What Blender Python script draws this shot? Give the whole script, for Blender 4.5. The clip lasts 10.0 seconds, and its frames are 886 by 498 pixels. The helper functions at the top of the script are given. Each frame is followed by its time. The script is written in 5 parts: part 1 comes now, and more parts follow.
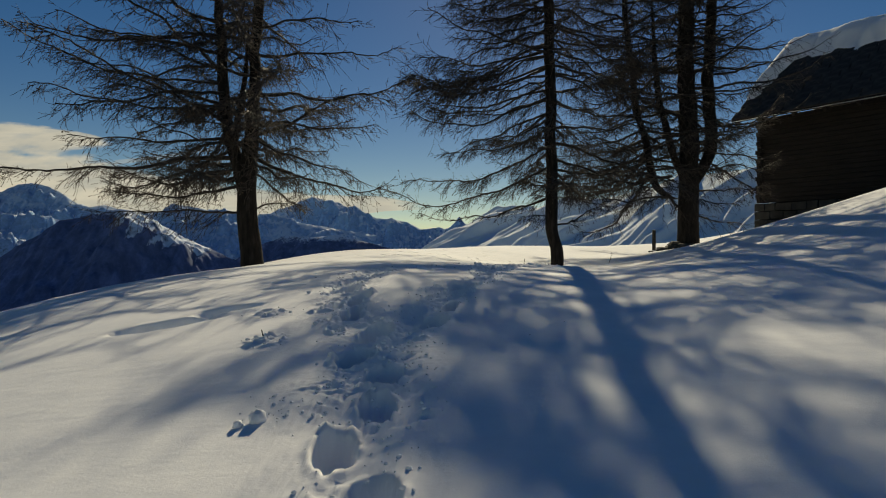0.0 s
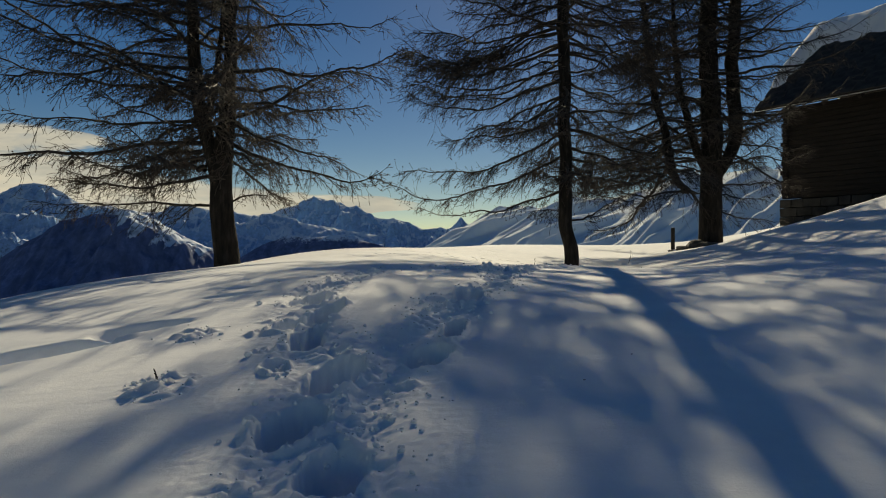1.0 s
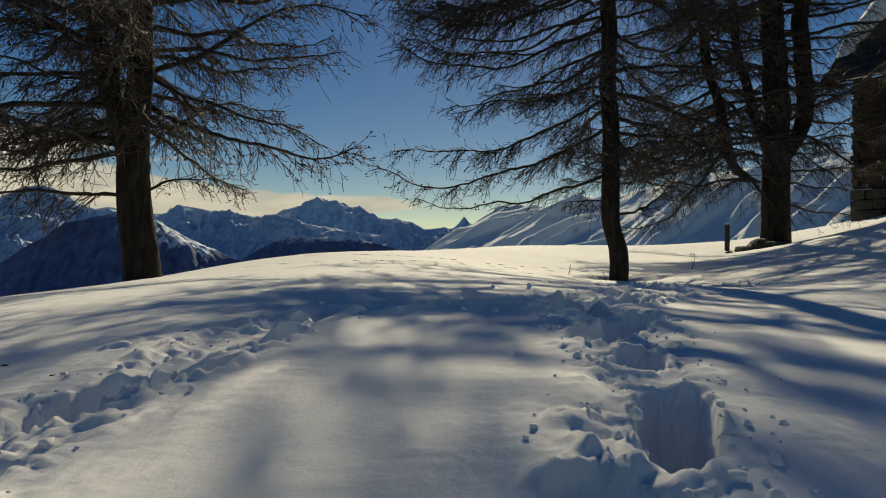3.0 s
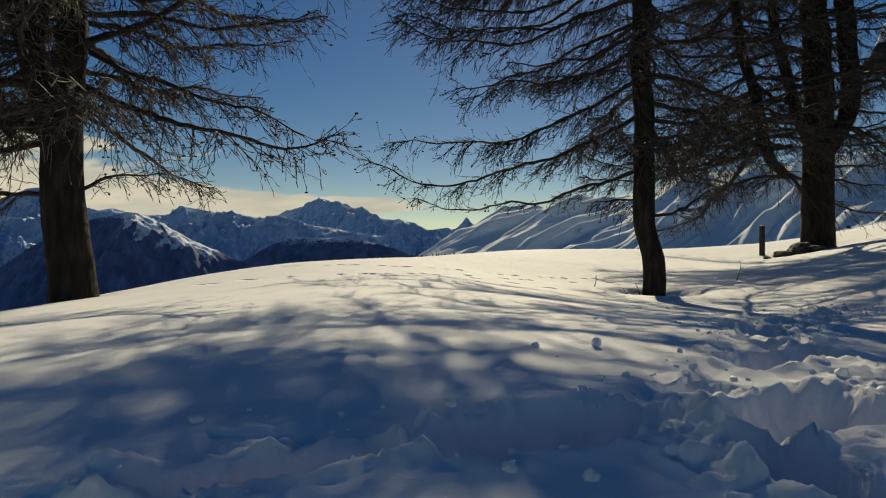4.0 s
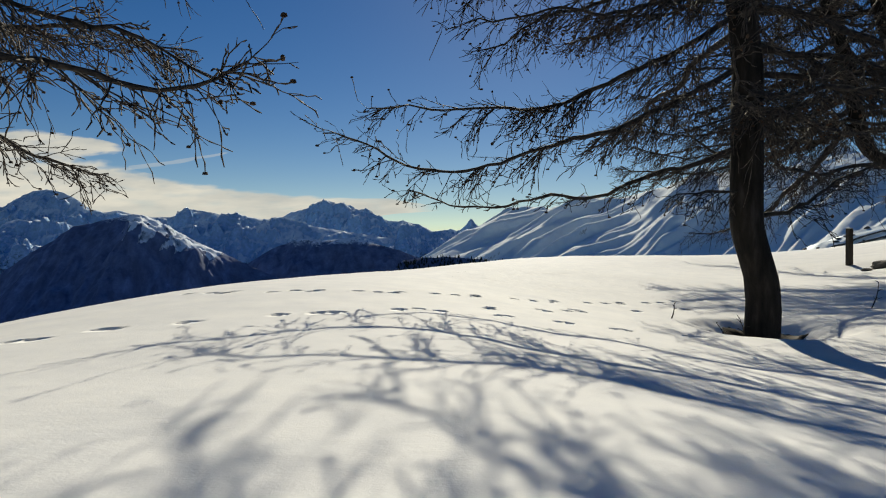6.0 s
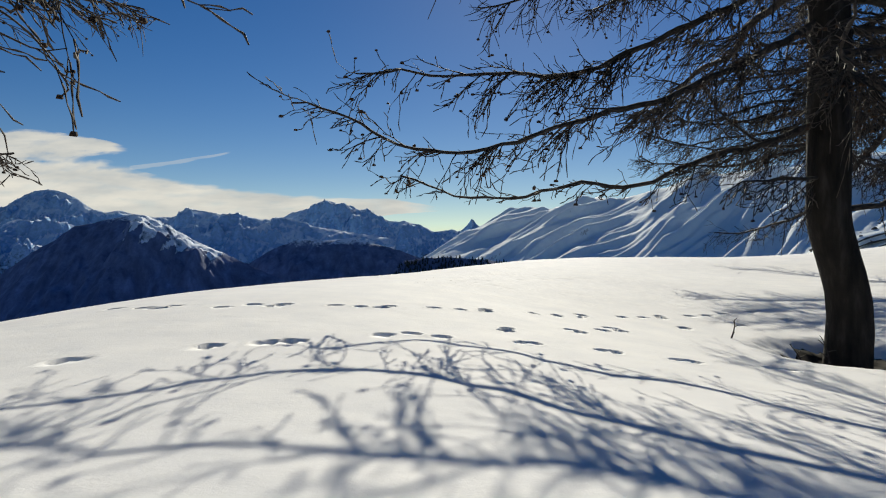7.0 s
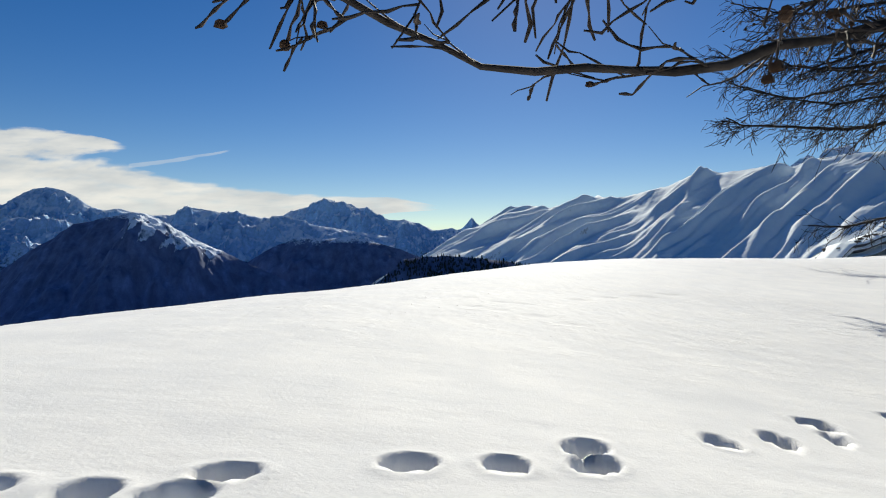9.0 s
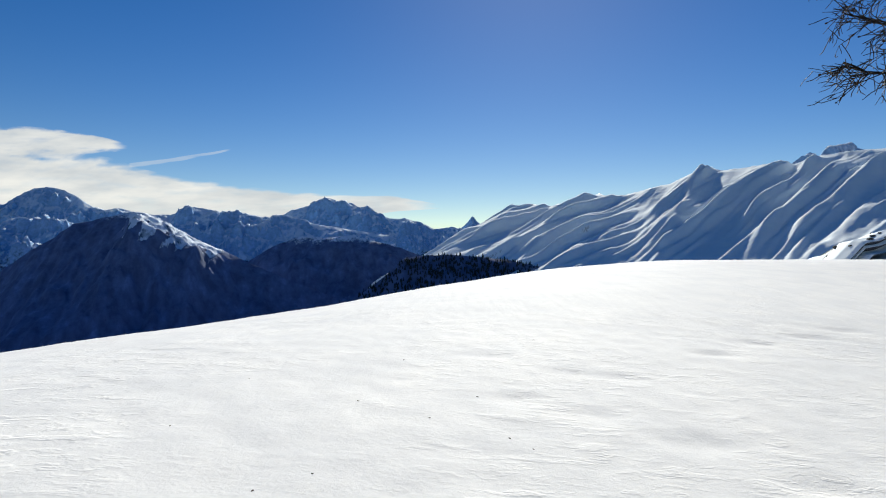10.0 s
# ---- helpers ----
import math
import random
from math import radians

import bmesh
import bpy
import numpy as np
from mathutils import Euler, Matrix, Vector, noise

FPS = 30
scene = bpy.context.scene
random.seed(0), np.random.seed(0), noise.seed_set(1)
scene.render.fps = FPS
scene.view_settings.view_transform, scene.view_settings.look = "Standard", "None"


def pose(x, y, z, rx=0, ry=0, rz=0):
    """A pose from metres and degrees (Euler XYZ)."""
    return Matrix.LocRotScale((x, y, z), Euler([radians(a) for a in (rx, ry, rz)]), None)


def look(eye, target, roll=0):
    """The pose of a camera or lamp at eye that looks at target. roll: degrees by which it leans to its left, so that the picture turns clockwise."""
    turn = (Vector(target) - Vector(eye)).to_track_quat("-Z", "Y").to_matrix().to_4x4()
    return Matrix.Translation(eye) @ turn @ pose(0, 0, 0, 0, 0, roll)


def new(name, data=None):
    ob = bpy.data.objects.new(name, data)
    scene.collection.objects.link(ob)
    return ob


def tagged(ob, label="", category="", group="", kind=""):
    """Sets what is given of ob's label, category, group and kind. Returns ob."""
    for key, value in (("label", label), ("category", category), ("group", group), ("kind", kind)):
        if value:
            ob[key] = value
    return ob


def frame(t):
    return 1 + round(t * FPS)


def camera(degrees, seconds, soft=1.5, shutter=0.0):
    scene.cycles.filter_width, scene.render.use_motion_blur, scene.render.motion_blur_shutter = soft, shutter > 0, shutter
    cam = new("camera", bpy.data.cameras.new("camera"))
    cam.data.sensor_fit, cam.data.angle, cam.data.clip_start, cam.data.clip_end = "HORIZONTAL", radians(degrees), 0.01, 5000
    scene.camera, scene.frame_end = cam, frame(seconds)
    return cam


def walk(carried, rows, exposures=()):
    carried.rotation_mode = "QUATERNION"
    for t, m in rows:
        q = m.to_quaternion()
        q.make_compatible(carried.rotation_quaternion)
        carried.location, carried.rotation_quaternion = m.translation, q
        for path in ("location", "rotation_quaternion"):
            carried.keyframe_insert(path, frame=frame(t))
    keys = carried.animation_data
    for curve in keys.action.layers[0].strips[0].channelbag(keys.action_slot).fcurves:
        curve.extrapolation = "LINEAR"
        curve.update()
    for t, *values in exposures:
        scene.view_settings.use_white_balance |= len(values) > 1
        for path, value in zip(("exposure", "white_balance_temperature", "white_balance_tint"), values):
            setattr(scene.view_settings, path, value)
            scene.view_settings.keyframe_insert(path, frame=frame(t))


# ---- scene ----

cam = camera(70.4, 10.0, soft=1.1)
PATH = [
    (0, pose(-0.098, 0.677, 1.888, 90.017, 0.00, -1.185) @ pose(0, 0, 0, 0, 0, 0.41)),
    (0.5, pose(-0.061, 1.826, 1.878, 90.029, 0.00, -1.091) @ pose(0, 0, 0, 0, 0, 0.47)),
    (1, pose(-0.038, 3.081, 1.834, 90.024, 0.00, -1.024) @ pose(0, 0, 0, 0, 0, 0.46)),
    (1.5, pose(-0.023, 4.406, 1.808, 90.013, 0.00, -0.963) @ pose(0, 0, 0, 0, 0, 0.41)),
    (2, pose(-0.016, 5.734, 1.818, 90.004, 0.00, -0.897) @ pose(0, 0, 0, 0, 0, 0.33)),
    (2.5, pose(-0.012, 7.023, 1.865, 90.001, 0.00, -0.819) @ pose(0, 0, 0, 0, 0, 0.24)),
    (3, pose(-0.012, 8.269, 1.940, 90.008, 0.00, -0.727) @ pose(0, 0, 0, 0, 0, 0.14)),
    (3.5, pose(-0.012, 9.483, 2.028, 90.025, 0.00, -0.621) @ pose(0, 0, 0, 0, 0, 0.05)),
    (4, pose(-0.014, 10.676, 2.117, 90.051, 0.00, -0.506) @ pose(0, 0, 0, 0, 0, -0.03)),
    (4.5, pose(-0.016, 11.843, 2.197, 90.084, 0.00, -0.388) @ pose(0, 0, 0, 0, 0, -0.09)),
    (5, pose(-0.018, 12.970, 2.260, 90.120, 0.00, -0.274) @ pose(0, 0, 0, 0, 0, -0.13)),
    (5.5, pose(-0.019, 14.036, 2.305, 90.155, 0.00, -0.172) @ pose(0, 0, 0, 0, 0, -0.14)),
    (6, pose(-0.021, 15.040, 2.333, 90.186, 0.00, -0.088) @ pose(0, 0, 0, 0, 0, -0.14)),
    (6.5, pose(-0.023, 16.001, 2.349, 90.208, 0.00, -0.028) @ pose(0, 0, 0, 0, 0, -0.11)),
    (7, pose(-0.025, 16.973, 2.357, 90.218, 0.00, 0.006) @ pose(0, 0, 0, 0, 0, -0.07)),
    (7.5, pose(-0.027, 18.023, 2.360, 90.213, 0.00, 0.015) @ pose(0, 0, 0, 0, 0, -0.03)),
    (8, pose(-0.028, 19.218, 2.361, 90.191, 0.00, 0.002) @ pose(0, 0, 0, 0, 0, 0.01)),
    (8.5, pose(-0.029, 20.591, 2.362, 90.153, 0.00, -0.021) @ pose(0, 0, 0, 0, 0, 0.04)),
    (9, pose(-0.028, 22.131, 2.361, 90.100, 0.00, -0.038) @ pose(0, 0, 0, 0, 0, 0.04)),
    (9.25, pose(-0.027, 22.954, 2.360, 90.070, 0.00, -0.039) @ pose(0, 0, 0, 0, 0, 0.02)),
    (9.5, pose(-0.024, 23.811, 2.359, 90.038, 0.00, -0.028) @ pose(0, 0, 0, 0, 0, -0.01)),
    (9.75, pose(-0.020, 24.715, 2.372, 90.005, 0.00, -0.003) @ pose(0, 0, 0, 0, 0, -0.06)),
    (10, pose(-0.015, 25.698, 2.390, 89.972, 0.00, 0.041) @ pose(0, 0, 0, 0, 0, -0.12)),
]
walk(cam, PATH, ((0, -0.33, 9200, 3), (2.5, -0.27, 9500, 3), (4.5, -0.20, 9200, 3), (6, -0.05, 7900, 4), (7.5, 0.06, 7400, 6), (9, 0.2, 7100, 6), (10, 0.25, 6900, 6)))

# ---- daylight: clear winter sky, low sun ahead and to the right ----
SUN_TURN, SUN_HEIGHT = 8.4, 29.0
world = bpy.data.worlds.new("sky")
scene.world = world
world.use_nodes = True
sky = world.node_tree.nodes.new("ShaderNodeTexSky")
sky.sky_type, sky.sun_disc = "NISHITA", False
sky.sun_elevation, sky.sun_rotation = radians(SUN_HEIGHT), radians(SUN_TURN)
sky.altitude, sky.air_density, sky.dust_density, sky.ozone_density = 2100, 1.0, 0.28, 1.7
backdrop = world.node_tree.nodes["Background"]
tone = world.node_tree.nodes.new("ShaderNodeHueSaturation")
tone.inputs["Hue"].default_value = 0.513
tone.inputs["Saturation"].default_value = 1.42
world.node_tree.links.new(sky.outputs[0], tone.inputs["Color"])
world.node_tree.links.new(tone.outputs[0], backdrop.inputs[0])
backdrop.inputs[1].default_value = 0.068
sun = new("sun", bpy.data.lights.new("sun", "SUN"))
sun.data.energy, sun.data.angle, sun.data.color = 5.0, radians(0.53), (1.0, 0.982, 0.925)
st, sh = radians(SUN_TURN), radians(SUN_HEIGHT)
sun.matrix_world = look((0, 0, 80), (-math.sin(st) * math.cos(sh), -math.cos(st) * math.cos(sh), 80 - math.sin(sh)))

# ---- materials ----
def material(name, rough=0.8, spec=0.3):
    m = bpy.data.materials.new(name)
    m.use_nodes = True
    nodes, links = m.node_tree.nodes, m.node_tree.links
    shader = nodes["Principled BSDF"]
    shader.inputs["Roughness"].default_value = rough
    shader.inputs["Specular IOR Level"].default_value = spec
    return m, nodes, links, shader


def grain(nodes, links, scale, detail=4.0, space="Object", stretch=(1, 1, 1), rough=0.55):
    coord = nodes.new("ShaderNodeTexCoord")
    mapping = nodes.new("ShaderNodeMapping")
    mapping.inputs["Scale"].default_value = stretch
    tex = nodes.new("ShaderNodeTexNoise")
    tex.inputs["Scale"].default_value, tex.inputs["Detail"].default_value = scale, detail
    tex.inputs["Roughness"].default_value = rough
    links.new(coord.outputs[space], mapping.inputs[0])
    links.new(mapping.outputs[0], tex.inputs["Vector"])
    return tex.outputs["Fac"]


def ramp(nodes, links, fac, stops):
    node = nodes.new("ShaderNodeValToRGB")
    while len(node.color_ramp.elements) < len(stops):
        node.color_ramp.elements.new(0.5)
    for e, (at, col) in zip(node.color_ramp.elements, stops):
        e.position, e.color = at, (*col, 1)
    links.new(fac, node.inputs[0])
    return node.outputs[0]


def mixed(nodes, links, fac, a, b):
    node = nodes.new("ShaderNodeMix")
    node.data_type = "RGBA"
    links.new(fac, node.inputs[0])
    for value, slot in ((a, 6), (b, 7)):
        if isinstance(value, tuple):
            node.inputs[slot].default_value = (*value, 1)
        else:
            links.new(value, node.inputs[slot])
    return node.outputs[2]


def sums(nodes, links, kind, a, b):
    node = nodes.new("ShaderNodeMath")
    node.operation = kind
    for value, slot in ((a, 0), (b, 1)):
        if isinstance(value, (int, float)):
            node.inputs[slot].default_value = value
        else:
            links.new(value, node.inputs[slot])
    return node.outputs[0]


def bump(nodes, links, shader, height, strength, distance):
    node = nodes.new("ShaderNodeBump")
    node.inputs["Strength"].default_value, node.inputs["Distance"].default_value = strength, distance
    links.new(height, node.inputs["Height"])
    links.new(node.outputs[0], shader.inputs["Normal"])


def remap(nodes, links, value, lo, hi):
    node = nodes.new("ShaderNodeMapRange")
    node.inputs[1].default_value, node.inputs[2].default_value = lo, hi
    links.new(value, node.inputs[0])
    return node.outputs[0]


def make_snow(name, coarse, fine):
    m, n, l, s = material(name, 0.8, 0.06)
    big, small = grain(n, l, coarse, 5), grain(n, l, fine, 6, rough=0.65)
    crust = grain(n, l, coarse * 5.0, 4, stretch=(0.6, 1.3, 1), rough=0.6)
    l.new(ramp(n, l, big, [(0.3, (0.80, 0.81, 0.83)), (0.7, (0.90, 0.90, 0.90))]), s.inputs["Base Color"])
    # wind crust: low broken ledges on the open ground beyond the trees
    place, axes = n.new("ShaderNodeTexCoord"), n.new("ShaderNodeSeparateXYZ")
    l.new(place.outputs["Object"], axes.inputs[0])
    open_ground = remap(n, l, axes.outputs[1], 25.0, 27.5)
    ledges = sums(n, l, "ADD", remap(n, l, grain(n, l, coarse * 3.6, 4, stretch=(0.7, 1.7, 1), rough=0.6), 0.54, 0.62), sums(n, l, "MULTIPLY", remap(n, l, grain(n, l, coarse * 8.0, 3, stretch=(0.7, 1.5, 1)), 0.56, 0.64), 0.5))
    ledges = sums(n, l, "MULTIPLY", sums(n, l, "MULTIPLY", ledges, remap(n, l, grain(n, l, coarse * 0.5, 3), 0.42, 0.58)), open_ground)
    fine_relief = sums(n, l, "ADD", sums(n, l, "ADD", sums(n, l, "MULTIPLY", big, 1.5), sums(n, l, "MULTIPLY", crust, 1.2)), small)
    bump(n, l, s, sums(n, l, "ADD", fine_relief, sums(n, l, "MULTIPLY", ledges, 1.6)), 0.21, 0.012)
    return m


SNOW = make_snow("fresh_snow", 2.2, 55.0)
ROOF_SNOW = make_snow("settled_roof_snow", 1.1, 14.0)


def make_bark():
    m, n, l, s = material("larch_bark", 0.9, 0.15)
    ridges = grain(n, l, 9.0, 6, stretch=(1, 1, 0.22))
    flakes = grain(n, l, 45.0, 4, stretch=(1, 1, 0.5))
    l.new(ramp(n, l, ridges, [(0.32, (0.009, 0.008, 0.0075)), (0.55, (0.024, 0.020, 0.017)), (0.75, (0.050, 0.044, 0.040))]), s.inputs["Base Color"])
    bump(n, l, s, sums(n, l, "ADD", ridges, sums(n, l, "MULTIPLY", flakes, 0.4)), 0.9, 0.03)
    return m


def make_twig(name, dark, light):
    m, n, l, s = material(name, 0.75, 0.25)
    l.new(ramp(n, l, grain(n, l, 14.0, 3), [(0.35, dark), (0.7, light)]), s.inputs["Base Color"])
    return m


BARK = make_bark()
LIMB = make_twig("limb_bark", (0.018, 0.015, 0.014), (0.058, 0.048, 0.043))
TWIG = make_twig("twig_bark", (0.030, 0.024, 0.021), (0.088, 0.070, 0.060))
CONE = make_twig("larch_cone", (0.04, 0.022, 0.014), (0.10, 0.06, 0.036))
SOIL = make_twig("bare_soil", (0.011, 0.009, 0.007), (0.040, 0.030, 0.022))


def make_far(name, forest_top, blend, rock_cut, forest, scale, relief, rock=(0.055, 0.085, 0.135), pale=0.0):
    """Mountain side: woods below a height, snow above, bare rock where it is steep. Haze of distance is coloured in as
    a blue tint.
    """
    m, n, l, s = material(name, 0.85, 0.1)
    geo = n.new("ShaderNodeNewGeometry")
    split_p, split_n = n.new("ShaderNodeSeparateXYZ"), n.new("ShaderNodeSeparateXYZ")
    l.new(geo.outputs["Position"], split_p.inputs[0])
    l.new(geo.outputs["Normal"], split_n.inputs[0])
    patch = grain(n, l, scale, 8, rough=0.65)
    fine = grain(n, l, scale * 9, 6, rough=0.7)
    rough_line = sums(n, l, "ADD", sums(n, l, "MULTIPLY", sums(n, l, "SUBTRACT", patch, 0.5), blend * 4), sums(n, l, "MULTIPLY", sums(n, l, "SUBTRACT", fine, 0.5), blend * 4))
    bare = n.new("ShaderNodeAttribute")
    bare.attribute_name = "treeless"
    height = sums(n, l, "ADD", sums(n, l, "ADD", split_p.outputs[2], bare.outputs["Fac"]), rough_line)
    woods = remap(n, l, height, forest_top + 0.4 * blend, forest_top - 0.4 * blend)
    tilt = sums(n, l, "ADD", sums(n, l, "MULTIPLY", sums(n, l, "SUBTRACT", fine, 0.5), 0.28), sums(n, l, "MULTIPLY", sums(n, l, "SUBTRACT", patch, 0.5), 0.75))
    steep = remap(n, l, sums(n, l, "ADD", split_n.outputs[2], tilt), rock_cut + 0.07, rock_cut - 0.09)
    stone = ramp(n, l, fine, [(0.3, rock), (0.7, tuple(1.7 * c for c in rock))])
    # distance haze is mixed into the snow as a blue cast; pale weakens it
    hazed_white = ramp(n, l, patch, [(0.3, (0.62 + pale, 0.72 + pale, 0.86)), (0.7, (0.76 + pale, 0.82 + pale, 0.90))])
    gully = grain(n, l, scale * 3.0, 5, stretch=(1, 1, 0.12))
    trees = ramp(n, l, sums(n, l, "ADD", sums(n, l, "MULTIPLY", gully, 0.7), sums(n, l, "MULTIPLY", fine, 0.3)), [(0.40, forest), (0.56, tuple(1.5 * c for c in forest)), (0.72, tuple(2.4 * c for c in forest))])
    l.new(mixed(n, l, woods, mixed(n, l, steep, hazed_white, stone), trees), s.inputs["Base Color"])
    bump(n, l, s, fine, 0.5, relief)
    return m


# far rock is blue because haze is put into its base colour
HAZY_FAR_PEAK = make_far("hazy_far_peak_snow_and_rock", -60, 60, 0.70, (0.04, 0.06, 0.10), 0.006, 1.2, (0.20, 0.33, 0.50))
# navy woods: the airlight in front of them is painted into the forest colour
HAZY_NEAR_PEAK = make_far("hazy_wooded_mountain", 88, 22, 0.52, (0.090, 0.122, 0.215), 0.01, 0.4)
OPEN_SLOPE = make_far("open_snow_slope", -110, 20, 0.30, (0.02, 0.026, 0.03), 0.02, 0.01, (0.05, 0.05, 0.055), 0.06)


def make_plain(name, dark, light, scale, rough=0.85, stretch=(1, 1, 1), depth=0.01):
    m, n, l, s = material(name, rough, 0.2)
    g = grain(n, l, scale, 5, stretch=stretch)
    l.new(ramp(n, l, g, [(0.3, dark), (0.7, light)]), s.inputs["Base Color"])
    bump(n, l, s, g, 0.6, depth)
    return m


TIMBER = make_plain("old_dark_timber", (0.011, 0.009, 0.008), (0.036, 0.029, 0.024), 3.0, 0.85, (0.3, 0.3, 6))
STONE = make_plain("rubble_stone", (0.020, 0.019, 0.018), (0.058, 0.055, 0.051), 2.5)
SLATE = make_plain("stone_roof_slabs", (0.022, 0.020, 0.018), (0.075, 0.068, 0.060), 1.6)
ROCK = make_plain("dark_rock", (0.03, 0.028, 0.025), (0.13, 0.12, 0.11), 3.0)
POST_WOOD = make_plain("weathered_post_wood", (0.022, 0.019, 0.016), (0.075, 0.064, 0.054), 6.0, 0.9, (1, 1, 0.15))
FIR = make_plain("fir_needles", (0.012, 0.02, 0.016), (0.04, 0.055, 0.04), 2.0)

# ---- mesh helpers ----
def mesh_of(name, verts, faces, mats, smooth=True, indices=None):
    me = bpy.data.meshes.new(name)
    verts, faces = np.asarray(verts, dtype=np.float32), np.asarray(faces, dtype=np.int32)
    side = faces.shape[1]
    me.vertices.add(len(verts))
    me.vertices.foreach_set("co", verts.ravel())
    me.loops.add(faces.size)
    me.loops.foreach_set("vertex_index", faces.ravel())
    me.polygons.add(len(faces))
    me.polygons.foreach_set("loop_start", np.arange(0, faces.size, side, dtype=np.int32))
    for m in mats:
        me.materials.append(m)
    if indices is not None:
        me.polygons.foreach_set("material_index", np.asarray(indices, dtype=np.int32))
    me.polygons.foreach_set("use_smooth", np.full(len(faces), smooth))
    me.update(calc_edges=True)
    return me


def child(name, me, parent, label="", kind=""):
    ob = new(name, me)
    ob.parent = parent
    return tagged(ob, label, "", "", kind)


def part(name, bm, mat, parent, label="", smooth=False):
    me = bpy.data.meshes.new(name)
    bm.to_mesh(me)
    bm.free()
    me.materials.append(mat)
    for p in me.polygons:
        p.use_smooth = smooth
    return child(name, me, parent, label)


def thing(name, place, label, category, group="", kind=""):
    ob = new(name)
    ob.empty_display_size = 0.2
    ob.location = place
    return tagged(ob, label, category, group, kind)


def hashed(ix, iy, seed):
    h = (ix.astype(np.int64) * 374761393 + iy.astype(np.int64) * 668265263 + seed * 974634777) & 0xFFFFFFFF
    h = ((h ^ (h >> 13)) * 1274126177) & 0xFFFFFFFF
    return ((h ^ (h >> 16)) & 0xFFFF) / 65535.0


def smooth_noise(x, y, seed=0):
    """Gradient noise, about -0.7 to 0.7."""
    ix, iy = np.floor(x), np.floor(y)
    fx, fy = x - ix, y - iy
    ux, uy = fx ** 3 * (fx * (fx * 6 - 15) + 10), fy ** 3 * (fy * (fy * 6 - 15) + 10)

    def corner(dx, dy):
        a = hashed(ix + dx, iy + dy, seed) * 2 * np.pi
        return np.cos(a) * (fx - dx) + np.sin(a) * (fy - dy)
    low = corner(0, 0) * (1 - ux) + corner(1, 0) * ux
    high = corner(0, 1) * (1 - ux) + corner(1, 1) * ux
    return low * (1 - uy) + high * uy


def fractal(x, y, octaves, seed=0, gain=0.5, ridged=False):
    total, size = np.zeros_like(np.asarray(x, dtype=float)), 1.0
    for k in range(octaves):
        v = smooth_noise(x * 2 ** k + 17.3 * k, y * 2 ** k - 9.1 * k, seed + k)
        total += size * ((0.5 - 2 * np.abs(v)) if ridged else v)
        size *= gain
    return total


def step(lo, hi, v):
    t = np.clip((v - lo) / (hi - lo), 0, 1)
    return t * t * (3 - 2 * t)


# ---- the snow slope: control heights every 4 m across and 5 m ahead ----
SLOPE = (
    (-1.75, -0.88, -0.20, 0.12, 0.24, 0.82, 1.70, 2.75, 3.90),
    (-1.37, -0.39, 0.27, 0.81, 0.68, 1.17, 2.13, 3.28, 4.55),
    (-0.81, 0.43, 1.17, 1.70, 1.39, 1.66, 2.61, 3.83, 5.15),
    (-0.21, 1.14, 1.54, 1.61, 1.54, 1.86, 2.98, 4.29, 5.61),
    (-0.26, 0.94, 1.56, 1.69, 0.99, 1.46, 2.97, 4.40, 5.71),
    (-0.86, 0.96, 2.06, 1.87, 0.97, 1.40, 2.73, 3.98, 5.22),
    (-1.89, 0.34, 1.74, 2.03, 1.72, 1.42, 1.85, 2.87, 4.22),
    (-3.20, -0.77, 1.01, 2.08, 2.13, 1.65, 2.00, 2.56, 3.65),
    (-4.53, -1.96, 0.16, 1.65, 2.35, 2.40, 2.34, 2.55, 3.24),
    (-5.83, -3.18, -0.96, 0.61, 1.35, 1.47, 1.51, 1.87, 2.46),
    (-7.10, -4.45, -2.28, -0.85, -0.39, -0.48, -0.25, 0.57, 1.50),
)
net = np.array(SLOPE)
for axis in (0, 1):
    for _ in range(2):
        first = 2 * np.take(net, [0], axis) - np.take(net, [1], axis)
        last = 2 * np.take(net, [-1], axis) - np.take(net, [-2], axis)
        net = np.concatenate((first, net, last), axis)


def basis(t):
    return ((1 - t) ** 3 / 6, (3 * t ** 3 - 6 * t ** 2 + 4) / 6, (-3 * t ** 3 + 3 * t ** 2 + 3 * t + 1) / 6, t ** 3 / 6)


def slope_inside(x, y):
    fx, fy = (x + 20) / 4, (y + 10) / 5
    i, j = np.clip(np.floor(fx).astype(int), 1, net.shape[1] - 3), np.clip(np.floor(fy).astype(int), 1, net.shape[0] - 3)
    bx, by = basis(fx - i), basis(fy - j)
    z = 0
    for a in range(4):
        for b in range(4):
            z = z + by[a] * bx[b] * net[j + a - 1, i + b - 1]
    return z


def slope(x, y):
    """Height of the untouched snow."""
    x, y = np.asarray(x, dtype=float), np.asarray(y, dtype=float)
    xc, yc = np.clip(x, -15, 23), np.clip(y, -4, 54)
    z = slope_inside(xc, yc)
    gx = (slope_inside(xc + 0.05, yc) - slope_inside(xc - 0.05, yc)) / 0.1
    gy = (slope_inside(xc, yc + 0.05) - slope_inside(xc, yc - 0.05)) / 0.1
    dx, dy = x - xc, y - yc

    def ease(d, reach):
        return np.sign(d) * reach * (1 - np.exp(-np.abs(d) / reach))
    z = z + gx * np.where(dx < 0, ease(dx, 500), ease(dx, 10)) + gy * np.where(dy > 0, ease(dy, 700), ease(dy, 12))
    return np.maximum(z, -420)


